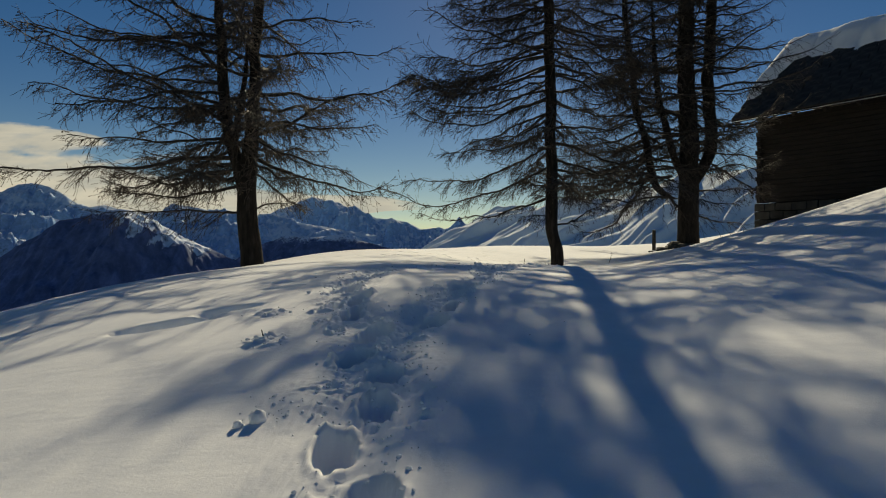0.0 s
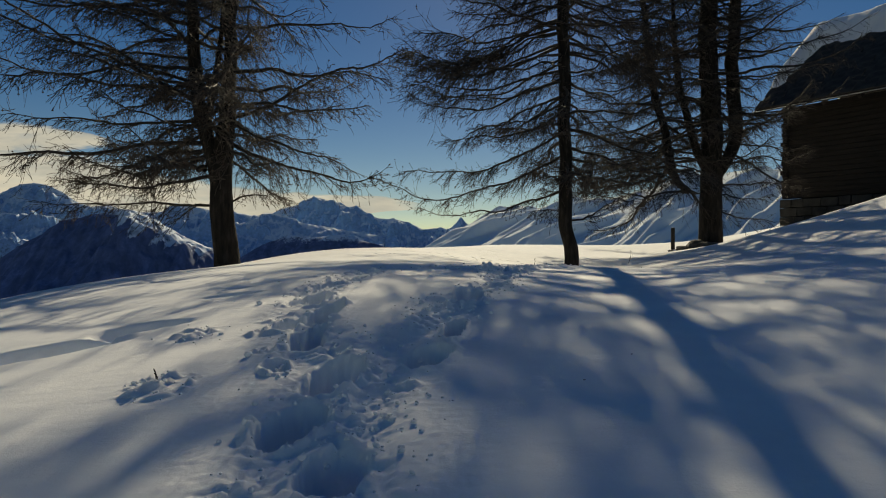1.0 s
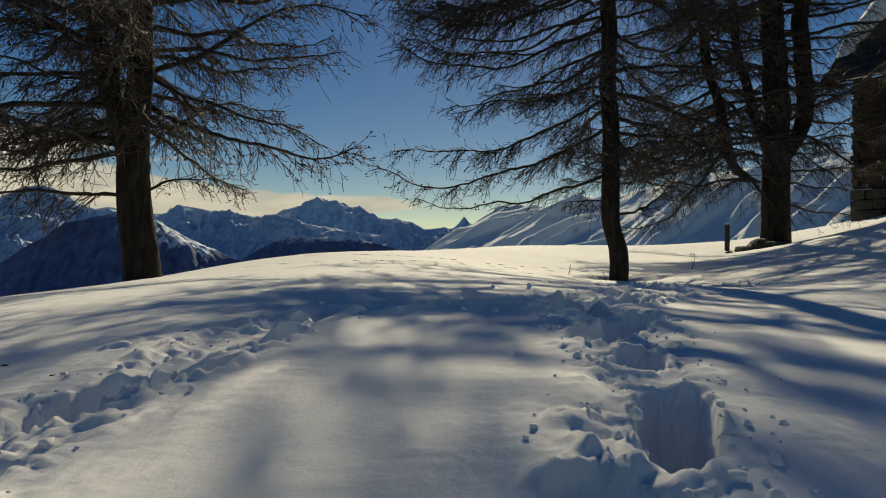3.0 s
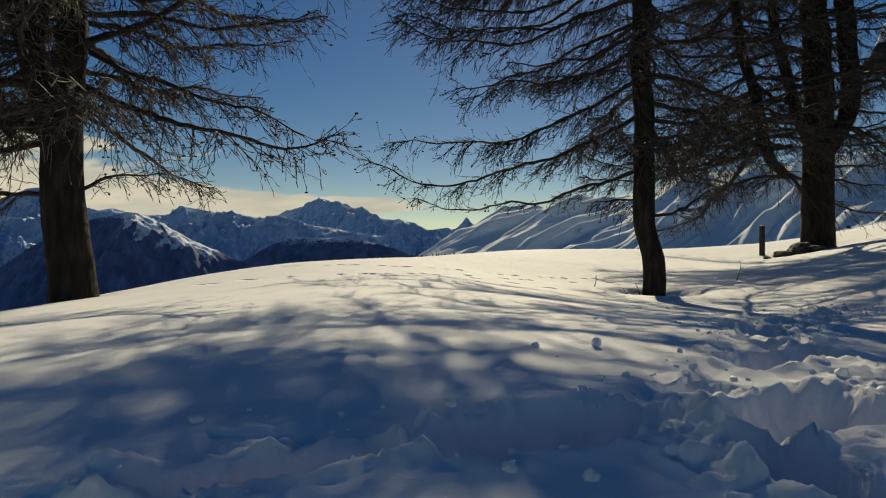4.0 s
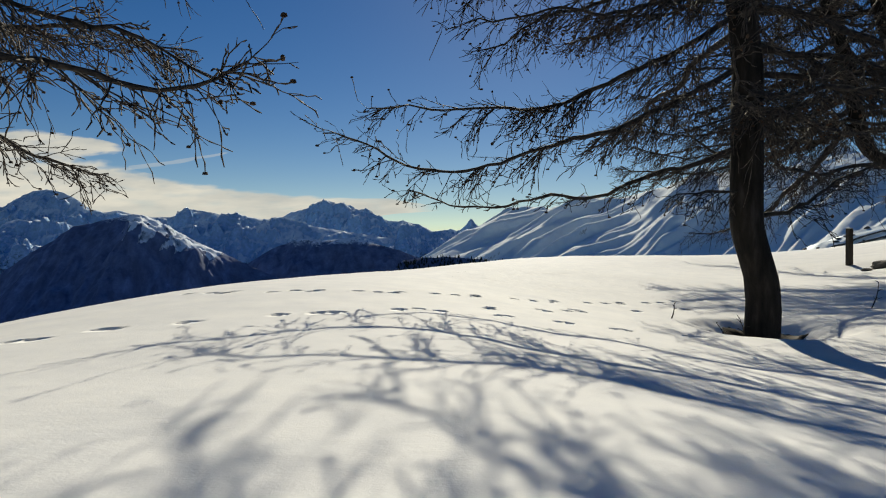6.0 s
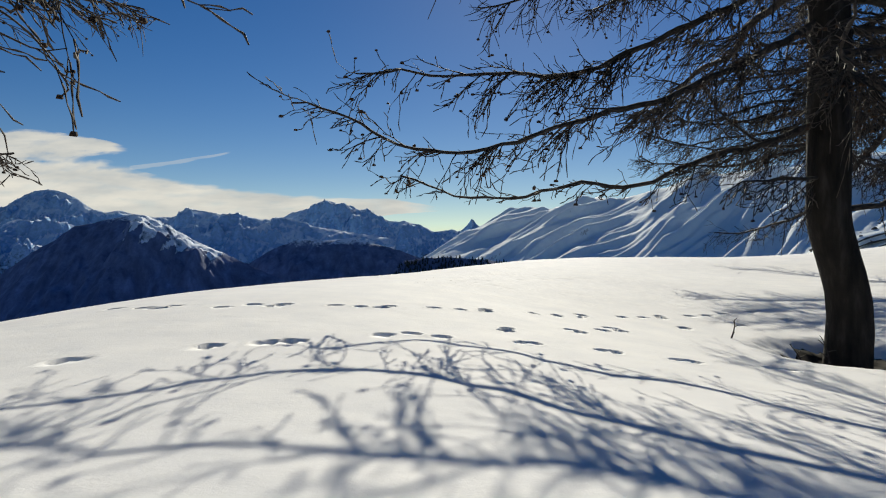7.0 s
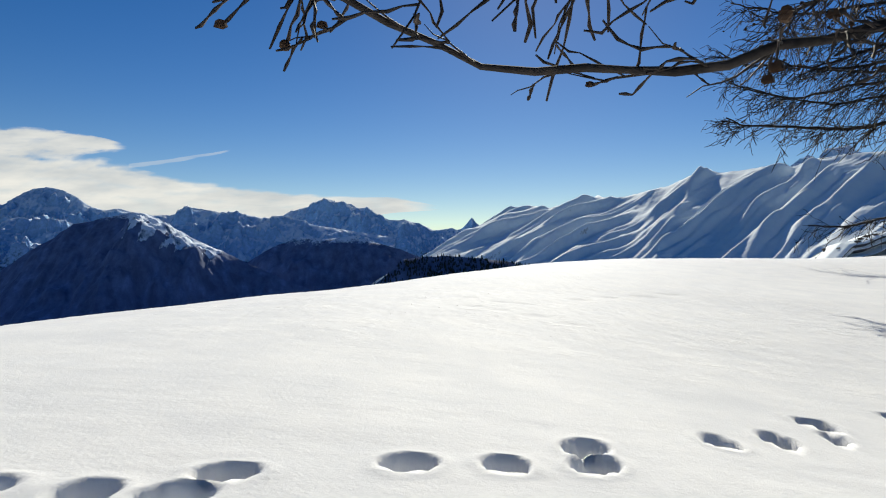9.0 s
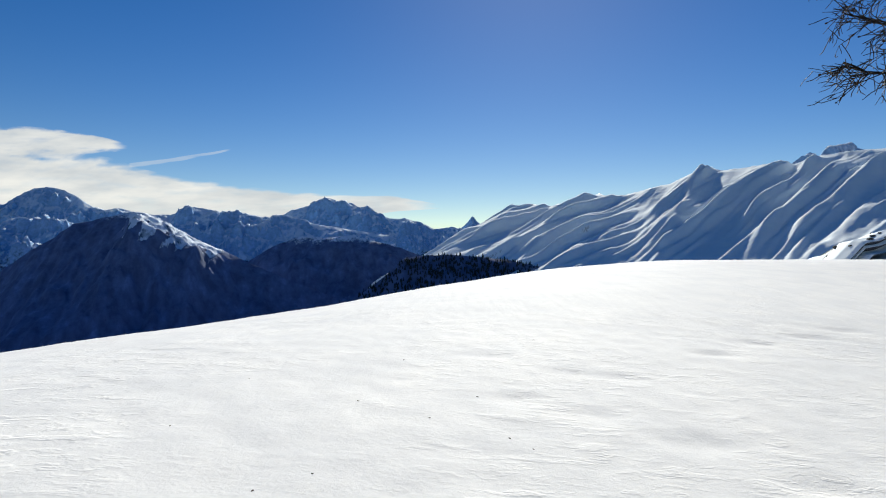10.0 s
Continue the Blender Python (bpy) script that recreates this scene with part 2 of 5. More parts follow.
# trodden trails and animal prints
TRAIL_A = [(5.6, 19.2), (4.3, 17.4), (3.0, 16.0), (2.0, 14.6), (1.3, 13.4), (0.7, 12.85), (0.0, 12.7), (-0.6, 12.5), (-1.0, 11.8), (-1.2, 10.7),
           (-1.4, 9.8), (-1.25, 8.9), (-0.95, 8.2), (-0.84, 7.4), (-0.72, 6.5), (-0.72, 5.8), (-0.55, 4.8), (-0.45, 3.0), (-0.4, 0.5)]
TRAIL_B = [(1.05, 12.6), (1.05, 11.6), (0.75, 10.4), (0.55, 9.8), (0.2, 9.1), (0.0, 8.4), (-0.2, 7.8), (-0.36, 7.0), (-0.4, 6.2), (-0.25, 5.0)]
HARE_A = [(-3.45, 23.54), (-3.09, 23.44), (-2.91, 23.34), (-2.81, 23.48), (-2.25, 23.3), (-2.01, 23.51), (-1.76, 23.43), (-1.69, 23.57), (-1.17, 23.63), (-0.9, 23.65),
          (-0.69, 23.67), (-0.61, 23.83), (-0.13, 24.01), (0.17, 24.07), (0.47, 24.31), (0.47, 24.15), (1.07, 24.61), (1.39, 24.77), (1.77, 25.15),
          (1.73, 24.93), (2.39, 25.47), (2.74, 25.67), (3.07, 25.97), (3.05, 25.81), (3.62, 26.25), (3.94, 26.43), (4.3, 26.7), (4.9, 27.0)]
HARE_B = [(-3.64, 20.32), (-3.45, 20.32), (-3.11, 20.7), (-2.99, 20.72), (-2.38, 20.92), (-1.66, 21.36), (-1.31, 21.52), (-1.14, 21.62), (-0.51, 22.06),
          (-0.29, 22.2), (-0.04, 22.16), (0.59, 23.03), (0.56, 22.87), (1.32, 23.55), (1.39, 23.45), (1.9, 24.19), (1.73, 23.89), (1.97, 24.05),
          (3.1, 25.1), (4.12, 25.7), (5.1, 26.28)]
HARE_C = [(0.64, 22.26), (0.74, 22.3), (1.36, 22.44), (1.48, 22.44), (2.05, 22.5), (2.18, 22.5), (2.98, 22.7), (3.12, 22.7)]

# boot holes: place, heading, half length, half width, depth
BOOT_HOLES = [(-0.48, 5.88, 1.45, 0.24, 0.15, 0.24), (-0.77, 6.42, 1.4, 0.27, 0.15, 0.26), (-0.66, 7.15, 1.35, 0.31, 0.17, 0.25), (-1.10, 7.38, 1.9, 0.13, 0.09, 0.12),
              (-1.01, 8.02, 1.75, 0.27, 0.14, 0.27), (-1.27, 8.50, 1.4, 0.22, 0.11, 0.22), (-0.98, 8.32, 1.3, 0.13, 0.07, 0.18), (-1.02, 8.82, 1.35, 0.33, 0.13, 0.26),
              (-1.32, 9.70, 1.0, 0.33, 0.12, 0.15), (-1.17, 9.55, 1.2, 0.18, 0.10, 0.15), (-1.29, 10.50, 1.35, 0.30, 0.11, 0.18), (-1.02, 10.75, 0.8, 0.22, 0.11, 0.16), (-0.85, 11.3, 1.1, 0.24, 0.11, 0.16),
              (0.14, 8.06, 1.40, 0.28, 0.08, 0.20), (-0.05, 7.42, 1.3, 0.25, 0.14, 0.23), (0.34, 9.42, 1.45, 0.33, 0.15, 0.27), (0.70, 10.10, 1.25, 0.34, 0.11, 0.22), (0.95, 11.60, 0.95, 0.5, 0.12, 0.18), (0.85, 10.9, 1.3, 0.2, 0.10, 0.15),
              (0.34, 12.68, 0.38, 0.48, 0.24, 0.27), (-0.42, 12.42, 0.25, 0.42, 0.13, 0.18), (-0.85, 12.05, 0.6, 0.28, 0.12, 0.16), (1.22, 12.87, 0.5, 0.36, 0.24, 0.20), (1.05, 13.26, 0.3, 0.17, 0.09, 0.12), (1.85, 14.0, 0.4, 0.38, 0.18, 0.24)]


def walked(points, pace):
    p = np.array(points)
    seg = np.hypot(*np.diff(p, axis=0).T)
    run = np.concatenate(([0], np.cumsum(seg)))
    s = np.arange(0.2, run[-1], pace)
    x, y = np.interp(s, run, p[:, 0]), np.interp(s, run, p[:, 1])
    return x, y, np.arctan2(np.gradient(y), np.gradient(x))


def near_line(x, y, points):
    best = np.full(x.shape, 99.0)
    for (ax, ay), (bx, by) in zip(points, points[1:]):
        t = np.clip(((x - ax) * (bx - ax) + (y - ay) * (by - ay)) / ((bx - ax) ** 2 + (by - ay) ** 2), 0, 1)
        best = np.minimum(best, np.hypot(x - ax - t * (bx - ax), y - ay - t * (by - ay)))
    return best


def trodden(x, y):
    """How far feet, paws and wind have moved the snow surface."""
    rng = np.random.default_rng(5)
    z = 0.020 * fractal(x * 0.35, y * 0.35, 3, 3) + 0.0024 * fractal(x * 2.1 + 0.6 * y, y * 5.0, 4, 11)
    z += 0.0022 * fractal(x * 7.0, y * 11.0, 3, 23) * (0.6 + 2.0 * step(25.5, 27.5, y))
    line = np.minimum(near_line(x, y, TRAIL_A), near_line(x, y, TRAIL_B) + 0.05)
    warp = 0.10 * fractal(x * 3.6, y * 3.6, 4, 31, 0.6)
    ragged = warp + 0.05 * fractal(x * 14, y * 14, 2, 37, 0.5)

    def clumps(scale, octaves, seed):
        """Rounded lumps with sharp creases between them."""
        return sum(0.55 ** k * np.abs(smooth_noise(x * scale * 2 ** k + 5 * k, y * scale * 2 ** k, seed + k)) for k in range(octaves))
    patchy = step(-0.12, 0.22, fractal(x * 1.7, y * 1.7, 2, 43))
    broken = step(0.40, 0.16, line + 1.5 * warp) * (0.25 + 0.75 * patchy)
    z -= 0.04 * step(0.30, 0.06, line + warp)
    for cx, cy, reach in ((0.10, 8.85, 0.30), (-0.45, 6.5, 0.22), (0.80, 12.50, 0.30), (1.55, 13.05, 0.35), (-0.75, 7.65, 0.22), (2.3, 14.6, 0.4)):
        broken = np.maximum(broken, step(1.2, 0.3, np.hypot(x - cx, y - cy) / reach + 1.5 * warp))
    heap = np.zeros_like(z)
    for cx, cy, reach in ((0.72, 12.36, 0.26), (0.95, 12.62, 0.2), (1.75, 13.15, 0.32), (2.2, 13.6, 0.3), (-1.25, 7.75, 0.16), (-1.45, 8.3, 0.14), (-0.95, 9.2, 0.2), (0.16, 8.9, 0.2)):
        heap = np.maximum(heap, step(1.1, 0.4, np.hypot(x - cx, y - cy) / reach + 1.5 * warp))
    lumps = clumps(5.6, 4, 41)
    z += heap * (0.09 * clumps(6.5, 3, 63) - 0.01)
    z += broken * (0.075 * lumps - 0.012)
    z += 0.012 * step(0.9, 0.3, line + 2.0 * warp) * clumps(13.0, 2, 59)
    holes, inside = np.zeros_like(z), np.zeros_like(z)
    prints_ = list(BOOT_HOLES)
    for trail, pace in ((TRAIL_A, 0.62), (TRAIL_B, 0.70)):
        for k, (cx, cy, turn) in enumerate(zip(*walked(trail, pace))):
            if (5.6 < cy < 11.9 and cx < 1.2) or (11.8 < cy < 14.3 and trail is TRAIL_A):
                continue
            side = 0.11 if k % 2 else -0.11
            prints_.append((cx - math.sin(turn) * side + rng.normal(0, 0.03), cy + math.cos(turn) * side + rng.normal(0, 0.03), turn, rng.uniform(0.22, 0.30), rng.uniform(0.12, 0.16), 0.22))
    for cx, cy, turn, long_, wide, deep in prints_:
        near = (np.abs(x - cx) < 0.9) & (np.abs(y - cy) < 0.9)
        if not near.any():
            continue
        dx, dy = x[near] - cx, y[near] - cy
        a, b = dx * math.cos(turn) + dy * math.sin(turn), -dx * math.sin(turn) + dy * math.cos(turn)
        r = (np.abs(a / long_) ** 2.4 + np.abs(b / wide) ** 2.4) ** (1 / 2.4) + 1.5 * ragged[near]
        floor_ = 1 + 0.8 * ragged[near] + 0.22 * a / long_
        wall = step(1.06, 0.84 if wide < 0.2 else 0.70, r)
        holes[near] = np.minimum(holes[near], -deep * rng.uniform(0.9, 1.1) * floor_ * wall)
        inside[near] = np.maximum(inside[near], wall)
        z[near] += 0.014 * step(0.98, 1.12, r) * step(1.6, 1.15, r) * (0.3 + 3.0 * lumps[near])
    z = z * (1 - 0.75 * inside) + holes
    paws = np.zeros_like(z)
    for prints, size in ((HARE_A, 1.0), (HARE_B, 1.15), (HARE_C, 0.95)):
        for k, (cx, cy) in enumerate(prints):
            near = (np.abs(x - cx) < 0.3) & (np.abs(y - cy) < 0.3)
            if not near.any():
                continue
            turn = 0.5 + rng.normal(0, 0.35)
            dx, dy = x[near] - cx, y[near] - cy
            a, b = dx * math.cos(turn) + dy * math.sin(turn), -dx * math.sin(turn) + dy * math.cos(turn)
            r = np.hypot(a / (0.085 * size * rng.uniform(0.85, 1.2)), b / (0.058 * size * rng.uniform(0.85, 1.15))) + 1.7 * ragged[near]
            paws[near] = np.minimum(paws[near], -0.13 * size * step(1.08, 0.62, r))
            z[near] += 0.006 * step(1.0, 1.2, r) * step(1.9, 1.25, r)
    z += paws
    # wind hollows, and crumbs kicked off the bank
    for cx, cy, rx, ry, turn, deep in ((-3.3, 8.5, 0.7, 0.24, 0.25, 0.17), (-2.75, 9.0, 0.45, 0.2, 0.3, 0.14), (-2.35, 10.4, 0.35, 0.12, 0.1, 0.08), (-2.45, 10.95, 0.2, 0.1, 0, 0.05)):
        dx, dy = x - cx, y - cy
        a, b = dx * math.cos(turn) + dy * math.sin(turn), -dx * math.sin(turn) + dy * math.cos(turn)
        z -= deep * step(1.1, 0.5, np.hypot(a / rx, b / ry) + 1.5 * warp)
    for cx, cy, reach, tall in ((-1.78, 7.16, 0.26, 0.07), (-2.08, 8.46, 0.24, 0.05), (-2.5, 10.6, 0.1, 0.05), (-2.07, 11.0, 0.15, 0.03), (-1.6, 11.5, 0.2, 0.03),
                                (0.88, 14.2, 0.10, 0.03), (0.53, 14.16, 0.14, 0.02), (0.3, 13.6, 0.1, 0.05), (2.35, 15.4, 0.3, 0.08), (3.0, 16.9, 0.3, 0.08), (4.9, 18.6, 0.5, 0.08), (1.27, 15.6, 0.08, 0.04)):
        r = np.hypot(x - cx, y - cy) / reach
        z += 0.6 * tall * step(1.15, 0.5, r) * (0.15 + 1.2 * step(-0.05, 0.4, fractal(x * 11, y * 11, 2, 53)))
    # an old drifted-over track beyond the trees
    for cx, cy, reach, deep in ((0.2, 28.82, 0.12, 0.010), (0.53, 28.5, 0.12, 0.011), (0.77, 28.46, 0.11, 0.011), (0.25, 28.02, 0.13, 0.010), (0.5, 27.88, 0.13, 0.010), (0.79, 27.64, 0.12, 0.012), (1.02, 27.36, 0.12, 0.014),
                                (1.49, 29.16, 0.13, 0.013), (1.94, 29.62, 0.14, 0.013), (2.46, 29.96, 0.14, 0.013), (2.9, 30.3, 0.14, 0.012)):
        z -= deep * step(1.2, 0.2, np.hypot((x - cx) / (1.4 * reach), (y - cy) / (0.6 * reach)) + 1.8 * warp)
    # melted wells round the trunks
    for cx, cy, reach, deep in ((4.60, 23.98, 0.84, 0.29), (-5.8, 20.5, 0.6, 0.1), (12.3, 31.5, 1.1, 0.2)):
        z -= deep * step(1.2, 0.35, np.hypot((x - cx) / (1.25 * reach), (y - cy) / reach) + 0.8 * warp)
    return z


def surface(x, y):
    one = np.array([float(x)]), np.array([float(y)])
    return float(slope(*one)[0] + trodden(*one)[0])


def spaced(stops, gaps, low_end, high_end, growth):
    """Grid lines: fixed gaps between the stops, widening outside them."""
    mid = np.concatenate([np.arange(lo, hi - 0.3 * g, g) for lo, hi, g in zip(stops, stops[1:], gaps)])
    left, gap = [mid[0]], gaps[0]
    while left[-1] > low_end:
        gap *= growth
        left.append(left[-1] - gap)
    right, gap = [mid[-1]], gaps[-1]
    while right[-1] < high_end:
        gap *= growth
        right.append(right[-1] + gap)
    return np.concatenate((left[:0:-1], mid, right[1:]))


def sheet(x, y, z):
    """Vertices and faces of a grid of points."""
    h, w = z.shape
    verts = np.stack((x, y, z), -1).reshape(-1, 3)
    k = np.arange(h * w).reshape(h, w)
    faces = np.stack((k[:-1, :-1], k[:-1, 1:], k[1:, 1:], k[1:, :-1]), -1).reshape(-1, 4)
    return verts, faces


gx, gy = np.meshgrid(spaced((-3.8, -1.65, 1.35, 2.2, 5.0), (0.043, 0.0155, 0.022, 0.040), -4500, 4500, 1.22), spaced((3.2, 5.5, 13.4, 16.0, 22.1, 24.6, 30.6), (0.045, 0.0165, 0.034, 0.064, 0.028, 0.056), -60, 4600, 1.2))
gz = slope(gx, gy) + trodden(gx, gy) * (np.abs(gx) < 60) * (np.abs(gy) < 90)
verts, faces = sheet(gx, gy, gz)
ground = tagged(new("ground", mesh_of("ground", verts, faces, [SNOW, HAZY_NEAR_PEAK], True, verts[faces[:, 0], 2] < -14)), "sunlit snow-covered slope with deep foot trails and animal prints", "snow slope", kind="structure")
del gx, gy, gz, verts, faces


# ---- mountains ----
def massif(name, label, crest, dist, deep, reach, seed, mat, jag=6.0, spurs=60.0, columns=240, rows=64, spur_width=110.0, brow=0.95, benches=0.0, treeless=0.0, terrace=None, crag=0.0):
    cx = np.array([c[0] for c in crest], dtype=float)
    cz = np.array([c[1] for c in crest], dtype=float)
    x = np.linspace(cx[0], cx[-1], columns)
    v = np.concatenate((np.linspace(-0.25, 0, 8)[:-1], np.linspace(0, 1, rows) ** 1.2))
    top = np.interp(x, cx, cz) + jag * (0.7 * fractal(x / 45.0, x * 0 + seed, 4, seed, 0.6) + 0.55 * crag * (fractal(x / 120.0, x * 0 + seed + 7, 3, seed + 2, 0.5, True) - 0.2))
    X, V = np.meshgrid(x, v)
    fall = np.where(V < 0, -V * 2.2, np.abs(V) ** brow)
    swing = 60 * fractal(X / 400 + seed, V * 3, 2, seed + 3)
    hump = np.sin(np.pi * np.clip(np.abs(V) * 1.15, 0, 1)) ** 0.6
    Z = top[None, :] - deep * fall + spurs * hump * fractal((X + swing) / spur_width, V * 1.7 + seed, 5, seed + 9, 0.52, True)
    Z += (0.12 + 0.03 * crag) * spurs * step(0, 0.05, np.abs(V)) * fractal(X / 28, V * 22, 4, seed + 21, 0.6, True)
    Z += benches * np.clip(np.abs(V) * 8, 0, 1) * (0.5 * fractal(X / 170 + 3 * V, V * 5.5 + seed, 3, seed + 33, 0.55) + 0.9 * step(0.12, 0.42, fractal(X / 120 + 2 * V, V * 6.0 - seed, 3, seed + 37, 0.5)))
    lift = np.full_like(X, treeless)
    if terrace:
        x0, x1, tall = terrace
        band = step(x0, x0 + 70, X + 25 * fractal(V * 20, X / 60, 2, seed)) * step(x1, x1 - 160, X)
        down = np.clip(V, 0, 1)
        Z += tall * band * np.clip(down / 0.2, 0, 1) * (1 - np.clip((down - 0.2) / 0.5, 0, 1)) + 16 * band * step(0.0, 0.05, down) * fractal(X / 40, V * 20, 4, seed + 41, 0.6)
        lift = lift + 210 * band * step(0.27, 0.10, down + 0.22 * fractal((X + 160 * V) / 30, V * 4, 4, seed + 51, 0.6))
    Y = dist - reach * V + 30 * fractal(X / 150, V * 4, 3, seed + 5)
    verts, faces = sheet(X[7:], Y[7:], Z[7:])
    back_verts, back_faces = sheet(X[:8], Y[:8], Z[:8])
    me = mesh_of(name, np.concatenate((verts, back_verts)), np.concatenate((faces, back_faces + len(verts))), [mat])
    lift = np.concatenate((lift[7:].ravel(), lift[:8].ravel()))
    me.attributes.new("treeless", "FLOAT", "POINT").data.foreach_set("value", lift.astype(np.float32))
    return tagged(new(name, me), label, "mountain", kind="structure")


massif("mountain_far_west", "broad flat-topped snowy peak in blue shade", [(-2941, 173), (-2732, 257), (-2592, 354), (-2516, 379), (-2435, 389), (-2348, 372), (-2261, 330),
       (-2174, 267), (-2087, 243), (-2000, 257), (-1913, 232), (-1791, 215), (-1582, 173), (-1268, 110)], 3900, 620, 640, 2, HAZY_FAR_PEAK, 7, 52, brow=1.0, benches=56, crag=0.6)
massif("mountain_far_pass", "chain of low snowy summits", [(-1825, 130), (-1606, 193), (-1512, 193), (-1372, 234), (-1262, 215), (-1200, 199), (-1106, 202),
       (-981, 177), (-887, 190), (-700, 137), (-450, 99), (-262, 68)], 3500, 480, 560, 5, HAZY_FAR_PEAK, 5, 38, brow=1.0, benches=60, crag=0.4)
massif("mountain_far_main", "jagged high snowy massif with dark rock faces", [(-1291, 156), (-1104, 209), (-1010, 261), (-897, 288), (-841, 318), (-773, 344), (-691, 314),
       (-608, 306), (-559, 276), (-503, 288), (-435, 239), (-353, 201), (-259, 205), (-146, 175), (-53, 130), (60, 149), (154, 119), (360, 100)], 4200, 600, 620, 8, HAZY_FAR_PEAK, 7, 50, 300, 72, brow=1.0, benches=66, crag=0.6)
massif("mountain_far_horn", "distant steep pyramid peak", [(40, 105), (105, 136), (140, 158), (172, 190), (200, 229), (212, 221), (232, 194), (252, 178), (290, 146), (378, 105)], 4400, 260, 330, 13, HAZY_FAR_PEAK, 1, 6, 120, 50, 60.0, 1.0)
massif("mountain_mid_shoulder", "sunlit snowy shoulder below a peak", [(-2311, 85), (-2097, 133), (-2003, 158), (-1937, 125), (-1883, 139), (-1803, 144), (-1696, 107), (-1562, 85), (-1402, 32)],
       3000, 500, 640, 17, HAZY_FAR_PEAK, 6, 52, 200, 70, 120.0, 1.0, 76, crag=0.6)
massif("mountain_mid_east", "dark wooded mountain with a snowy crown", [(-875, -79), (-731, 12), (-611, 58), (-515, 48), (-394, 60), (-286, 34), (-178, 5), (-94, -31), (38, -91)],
       2700, 560, 560, 21, HAZY_NEAR_PEAK, 4, 22, 220, 60, 110.0, 1.0, 16, 52)
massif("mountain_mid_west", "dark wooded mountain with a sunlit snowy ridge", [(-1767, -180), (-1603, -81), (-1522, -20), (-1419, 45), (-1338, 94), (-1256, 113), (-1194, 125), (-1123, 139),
       (-1068, 131), (-990, 90), (-908, 45), (-796, -4), (-683, -57), (-540, -118), (-376, -180)], 2300, 640, 640, 26, HAZY_NEAR_PEAK, 5, 30, 260, 90, 130.0, 1.0, 8, -40, (-1130, -700, 92))
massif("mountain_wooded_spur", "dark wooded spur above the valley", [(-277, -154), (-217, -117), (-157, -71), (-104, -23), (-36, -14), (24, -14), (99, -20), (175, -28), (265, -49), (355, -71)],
       1700, 340, 400, 31, HAZY_NEAR_PEAK, 3, 9, 200, 60, 70.0, 1.0)
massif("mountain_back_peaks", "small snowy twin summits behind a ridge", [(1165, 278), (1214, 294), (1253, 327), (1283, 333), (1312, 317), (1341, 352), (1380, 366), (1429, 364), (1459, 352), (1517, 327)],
       2226, 300, 300, 37, HAZY_FAR_PEAK, 13, 45, 140, 50, 45.0, crag=0.8)


def ribbed_hill():
    """A long open ridge; wind and slides have left ribs that slant down its flank."""
    crest = [(-76, -24), (-48, -7), (34, 40), (140, 95), (229, 143), (295, 176), (397, 163), (476, 179), (563, 196), (667, 189), (765, 210), (841, 225), (905, 254), (941, 272), (993, 257), (1052, 259), (1149, 270), (1203, 262), (1256, 279), (1342, 289), (1435, 289), (1602, 290), (1825, 277)]
    ck, cz = np.array(crest, dtype=float).T
    k = np.linspace(ck[0], ck[-1], 430)
    v = np.concatenate((np.linspace(-0.3, 0, 8)[:-1], np.linspace(0, 1, 180) ** 1.15))
    K, V = np.meshgrid(k, v)
    along = np.interp(K, ck, cz) + 3.0 * fractal(K / 30, K * 0, 3, 91)
    run = 900 * V * (1 - 0.45 * step(220, -76, K))
    down = np.clip(V, 0, 1)
    far_end = step(520, 120, K)
    shady = step(560, 980, K + 120 * fractal(K / 260, V * 4, 2, 57))
    warp = 45 * fractal(K / 280, V * 1.6, 2, 61, 0.45)
    q = K + warp + (0.30 + 0.16 * step(350, 800, K)) * run
    edge = step(0.0, 0.06, np.abs(V)) * (1 - 0.7 * step(200, -76, K))
    broad = 20 * fractal(q / 300, V * 1.6, 2, 65, 0.45)

    def steps(u, rise):
        """A slow fall and a quick rise, or the other way round."""
        f = u - np.floor(u)
        w = np.where(f < rise, f / rise, (1 - f) / (1 - rise))
        return 0.3 * w * w * (3 - 2 * w) + w * 0.7
    rise = 0.52 - 0.20 * shady
    strong = step(-0.26, 0.16, fractal(q / 150, V * 1.8, 2, 69, 0.5) + 0.12 * far_end - 0.14 * shady)
    weak = step(-0.12, 0.2, fractal(q / 62, V * 3.6, 2, 73, 0.5))
    ribs = strong * 31 * steps(q / 104 + 0.22 * fractal(q / 160, V * 2.2, 2, 71), rise) + weak * 9 * steps(q / 41 + 0.3 * fractal(q / 80, V * 4, 2, 77), rise)
    ribs += 1.0 * (1 - far_end) * fractal(q / 24, V * 9, 3, 79, 0.55)
    drop = 315 - 60 * far_end + 120 * shady + 260 * step(180, -76, K)
    Z = along - np.where(V < 0, -V * 420, 0) - drop * down ** 1.02 + edge * (broad + ribs) + 0.8 * fractal(K / 18, V * 50, 3, 83, 0.6)
    X = 78 + 0.835 * K - 0.55 * run * (1 - 0.85 * step(260, -76, K))
    Y = 2625.7 - 0.55 * K - 0.835 * run
    return tagged(new("mountain_ridge", mesh_of("mountain_ridge", *sheet(X, Y, Z), [OPEN_SLOPE])), "long open snow ridge with wind-carved ribs, half in shade", "mountain", kind="structure")


ribbed_hill()
massif("hill_knob", "small snowy knob with dark rocks", [(82, -1), (85, 2), (87, 4), (90, 4.5), (93, 6), (98, 7.5), (107, 9), (115, 10), (127, 9)], 165, 14, 45, 43, OPEN_SLOPE, 0.8, 0.4, 120, 50, 9.0, 0.95, 1.2)


